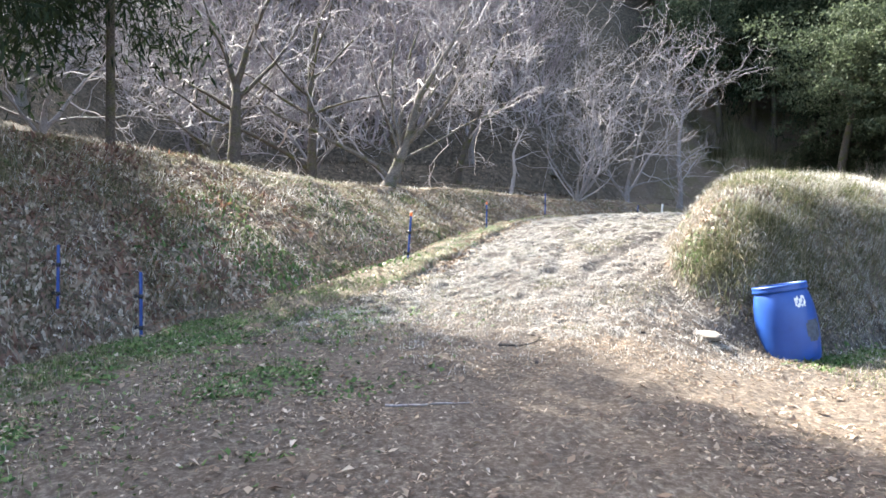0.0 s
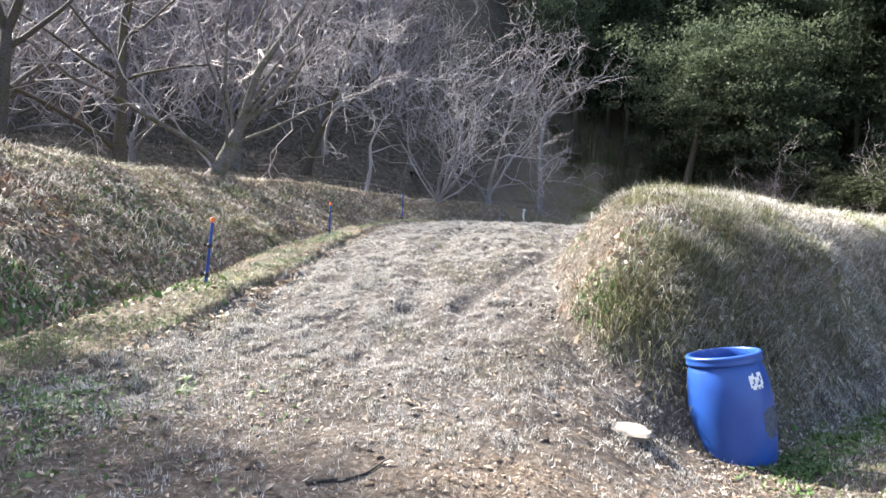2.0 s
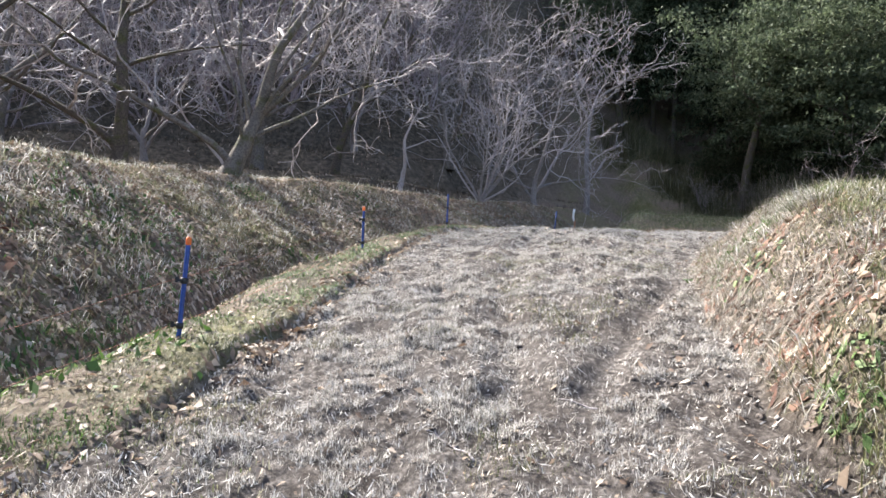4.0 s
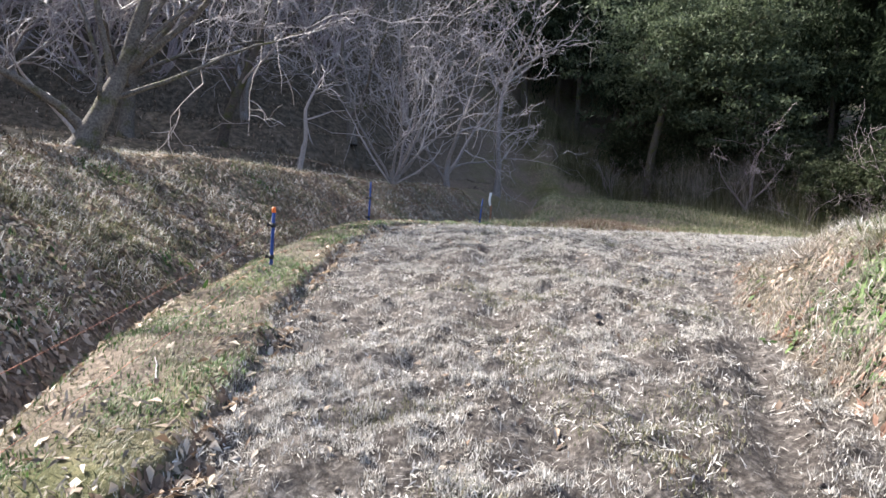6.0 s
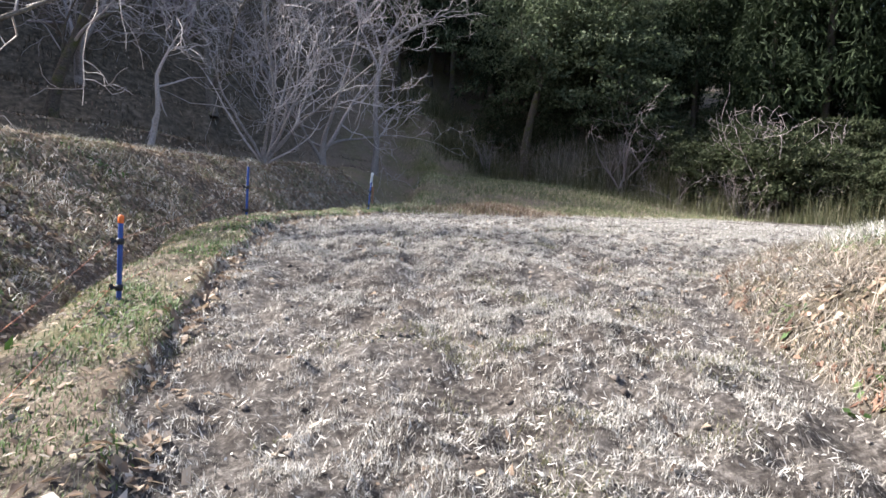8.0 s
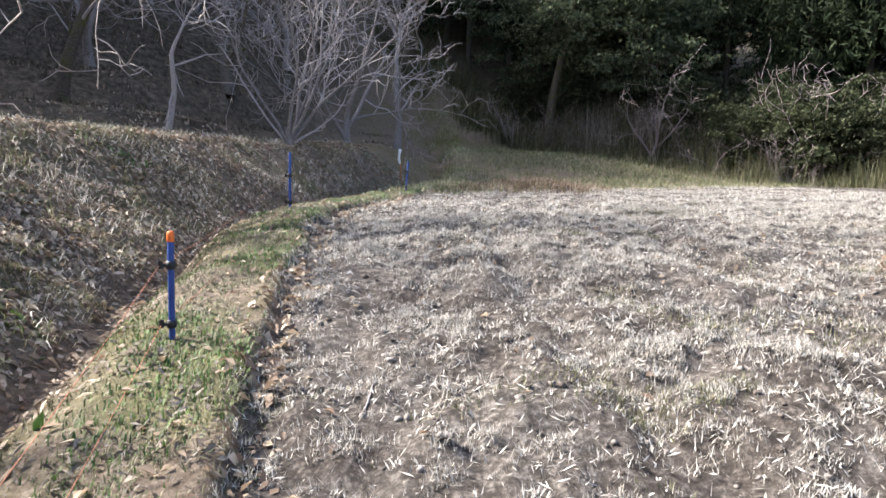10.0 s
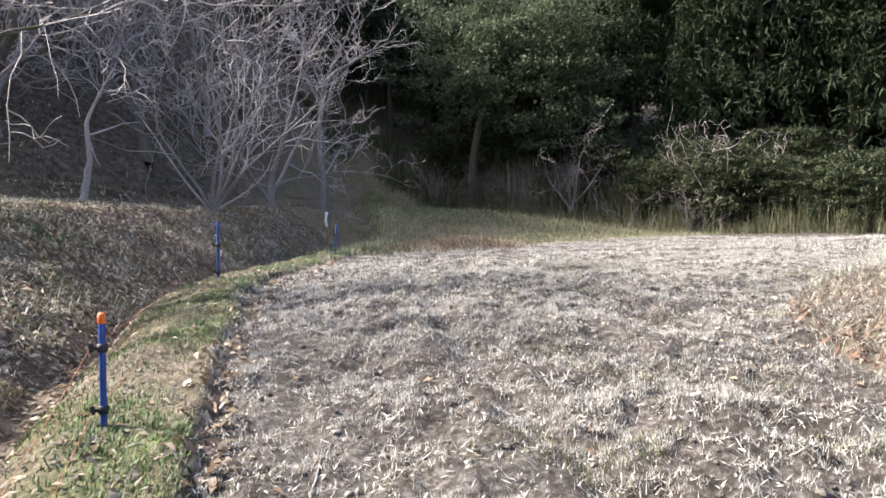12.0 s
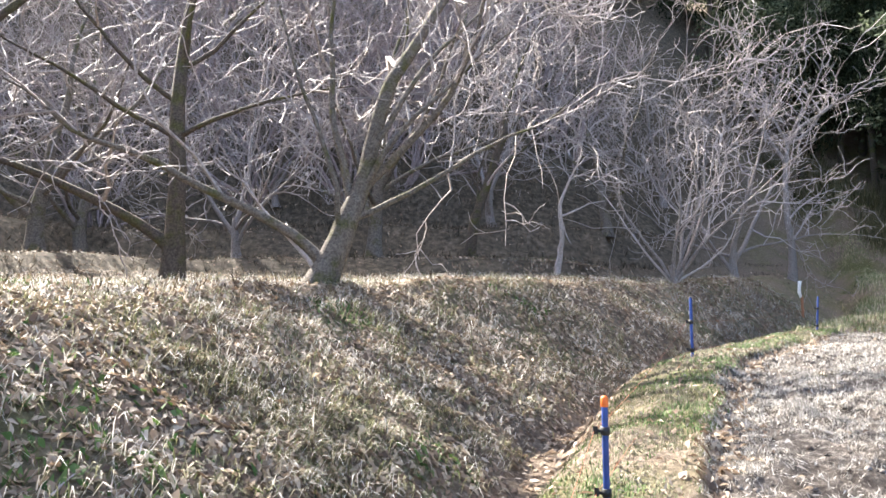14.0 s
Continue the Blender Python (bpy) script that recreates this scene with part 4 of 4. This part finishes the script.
# ---- barrel ----
def barrel():
    root = new("plastic_drum")
    root.location = (3.69, 7.15, 0.13)
    root.scale = (0.95, 0.95, 0.95)
    root.rotation_euler = (radians(-5), radians(-8.5), 0)
    tagged(root, "blue plastic drum, open at the top, leaning by the grassy bank", "barrel")

    def turned(prof, k=48):
        bm, rings = bmesh.new(), []
        for rad, z in prof:
            rings.append([bm.verts.new((rad * math.cos(2 * math.pi * i / k), rad * math.sin(2 * math.pi * i / k), z)) for i in range(k)])
        for a, b in zip(rings, rings[1:]):
            for i in range(k):
                bm.faces.new((a[i], a[(i + 1) % k], b[(i + 1) % k], b[i]))
        return bm, rings

    outer = [(0.262, -0.06), (0.28, -0.03), (0.292, 0.02), (0.305, 0.14), (0.316, 0.3), (0.318, 0.42), (0.308, 0.56), (0.285, 0.68), (0.268, 0.725), (0.262, 0.735), (0.262, 0.78)]
    bm, rings = turned(outer + [(0.25, 0.78), (0.252, 0.72), (0.295, 0.5), (0.3, 0.3), (0.26, 0.0)])
    bm.faces.new(rings[0][::-1])
    bm.faces.new(rings[-1])
    bm_part("body", bm, BLUE, root)
    bm, rings = turned([(0.264, 0.735), (0.284, 0.738), (0.288, 0.75), (0.282, 0.765), (0.282, 0.785), (0.287, 0.795), (0.28, 0.808), (0.255, 0.81), (0.248, 0.8), (0.25, 0.74)])
    bm_part("rim", bm, BLUE, root, "ribbed blue screw rim of the drum's mouth")

    def skin(name, a0, a1, z0, z1, mat, label, cuts):
        """A patch that lies on the curved side."""
        b = bmesh.new()
        grid = []
        for i in range(9):
            a = radians(a0 + (a1 - a0) * i / 8)
            col = []
            for j in range(9):
                z = z0 + (z1 - z0) * j / 8
                rad = np.interp(z, [p[1] for p in outer], [p[0] for p in outer]) + 0.003
                col.append(b.verts.new((rad * math.cos(a), rad * math.sin(a), z)))
            grid.append(col)
        for i in range(8):
            for j in range(8):
                if (i, j) not in cuts:
                    b.faces.new((grid[i][j], grid[i + 1][j], grid[i + 1][j + 1], grid[i][j + 1]))
        for v in [v for v in b.verts if not v.link_faces]:
            b.verts.remove(v)
        bm_part(name, b, mat, root, label)

    skin("painted_mark", 268, 292, 0.55, 0.67, WHITE, "worn white painted mark", {(0, 0), (0, 7), (1, 7), (2, 3), (2, 4), (3, 0), (3, 7), (3, 6), (4, 7), (4, 6), (4, 2), (5, 2), (5, 3), (5, 0), (7, 0), (7, 1), (1, 2), (6, 4), (6, 5)})
    skin("stain", 280, 316, 0.17, 0.4, STAIN, "dull mud stain", {(0, 0), (0, 7), (7, 0), (7, 7), (0, 1), (6, 0)})


barrel()


# ---- fence ----
POSTS = ((-4.3, 7.5, 0.72, 1, 0), (-3.1, 6.9, 0.75, 0, 0), (-0.565, 10.4, 0.79, 4.5, 1), (0.94, 14.88, 0.66, 1, 1), (2.87, 19.05, 0.78, 1, 0), (6.87, 23.9, 0.72, 5, 0))


def fence_post(x, y, h, lean, cap):
    root = new("fence_post")
    root.location = (x, y, on_ground(x, y))
    root.rotation_euler = (0, radians(lean), 0)
    tagged(root, "blue wire-fence post with black insulators" + (" and orange cap" if cap else "") + " in grass", "fence post", "posts of the wire fence")
    t = Tubes()
    t.add([(0, 0, -0.12), (0, 0, h * 0.5), (0, 0, h - 0.01), (0, 0, h)], [0.017, 0.017, 0.017, 0.012], 12)
    part("shaft", t.mesh("shaft", POST_BLUE), root)
    for z in (0.18, 0.5):
        i = Tubes()
        i.add([(0, 0, z - 0.022), (0, 0, z - 0.02), (0, 0, z + 0.02), (0, 0, z + 0.022)], [0.019, 0.026, 0.026, 0.019], 12)
        i.add([(-0.02, 0, z), (-0.05, 0, z), (-0.052, 0, z)], [0.01, 0.009, 0.016], 8)
        i.add([(-0.052, 0, z - 0.016), (-0.052, 0, z + 0.022)], [0.014, 0.014], 8)
        part("insulator", i.mesh("insulator", BLACK), root, "black plastic insulator")
    if cap:
        c = Tubes()
        c.add([(0, 0, h - 0.035), (0, 0, h - 0.03), (0, 0, h + 0.012), (0, 0, h + 0.022), (0, 0, h + 0.023)], [0.017, 0.02, 0.02, 0.013, 0.001], 12)
        part("cap", c.mesh("cap", ORANGE), root, "orange plastic cap")


def fence():
    for p in POSTS:
        fence_post(*p)
    for a, b in zip(POSTS, POSTS[1:]):
        for z in (0.18, 0.5):
            t = Tubes()
            p, q = np.array([a[0] - 0.05, a[1], on_ground(a[0], a[1]) + z]), np.array([b[0] - 0.05, b[1], on_ground(b[0], b[1]) + z])
            u = np.linspace(0, 1, 13)[:, None]
            line = p * (1 - u) + q * u
            line[:, 2] -= 0.05 * 4 * (u * (1 - u))[:, 0]
            t.add(line, np.full(13, 0.0015), 5)
            tagged(new("fence_wire", t.mesh("fence_wire", WIRE)), "thin orange wire strung between the fence posts", "wire", "wires of the fence")


fence()


# ---- marker stake, stones, sticks ----
def stake():
    root = new("marker_stake")
    root.location = (9.95, 30.4, on_ground(9.95, 30.4))
    tagged(root, "short weathered stake with a white top at the field's corner", "stake")
    t = Tubes()
    t.add([(0, 0, -0.1), (0.01, 0, 0.55), (-0.02, 0, 0.6)], [0.035, 0.035, 0.034], 8)
    part("shaft", t.mesh("shaft", plain("red_brown_wood", (0.28, 0.13, 0.07), 0.8)), root)
    t = Tubes()
    t.add([(-0.02, 0, 0.55), (-0.06, 0, 0.7), (-0.05, 0, 0.85), (-0.02, 0, 1.0), (-0.02, 0, 1.02)], [0.035, 0.045, 0.04, 0.055, 0.02], 8)
    part("sleeve", t.mesh("sleeve", WHITE), root, "crumpled white sleeve")


stake()


def stone(x, y, size, seed, label):
    r = random.Random(seed)
    bm = bmesh.new()
    bmesh.ops.create_icosphere(bm, subdivisions=3, radius=1)
    for v in bm.verts:
        k = 1 + 0.25 * noise.noise(v.co * 1.7 + Vector((seed, 0, 0))) + 0.08 * noise.noise(v.co * 5)
        v.co = Vector((v.co.x * size[0] * k, v.co.y * size[1] * k, max(-0.6, min(0.7, v.co.z)) * size[2] * k))
    me = bpy.data.meshes.new("stone")
    bm.to_mesh(me)
    bm.free()
    me.materials.append(STONE)
    ob = tagged(new("stone", me), label, "stone")
    ob.location = (x, y, on_ground(x, y) - size[2] * 0.25)
    ob.rotation_euler = (r.uniform(-0.15, 0.15), r.uniform(-0.15, 0.15), r.uniform(0, 6.28))


stone(2.68, 7.02, (0.24, 0.12, 0.06), 3, "pale flat stone half sunk beside the drum")


def stick(x, y, length, radius, turn, seed):
    r = np.random.default_rng(seed)
    t = Tubes()
    line = wander((0, 0, 0), (math.cos(turn), math.sin(turn), 0), length, r, 7, 0.12)
    line[:, 2] = height(line[:, 0] + x, line[:, 1] + y) - on_ground(x, y) + radius * 0.8
    t.add(line, np.linspace(radius, radius * 0.4, 8), 6)
    ob = tagged(new("fallen_stick", t.mesh("fallen_stick", DARK_BARK if radius > 0.01 else TWIG)), "thin bare stick fallen on the track", "stick", "sticks on the ground")
    ob.location = (x, y, on_ground(x, y))


for i, (x, y, length, radius, turn) in enumerate(((-0.4, 4.6, 0.62, 0.0095, -0.05), (0.5, 6.2, 0.5, 0.012, 0.3), (1.2, 8.6, 0.3, 0.008, 1.9), (2.0, 9.0, 0.25, 0.007, 2.6), (3.6, 9.2, 0.3, 0.008, 1.2), (0.1, 11.9, 0.35, 0.008, 1.6), (1.6, 13.8, 0.25, 0.006, 0.6), (-0.6, 12.8, 0.4, 0.01, 2.0), (-1.9, 14.4, 0.5, 0.01, 1.2))):
    stick(x, y, length, radius, turn, 70 + i)
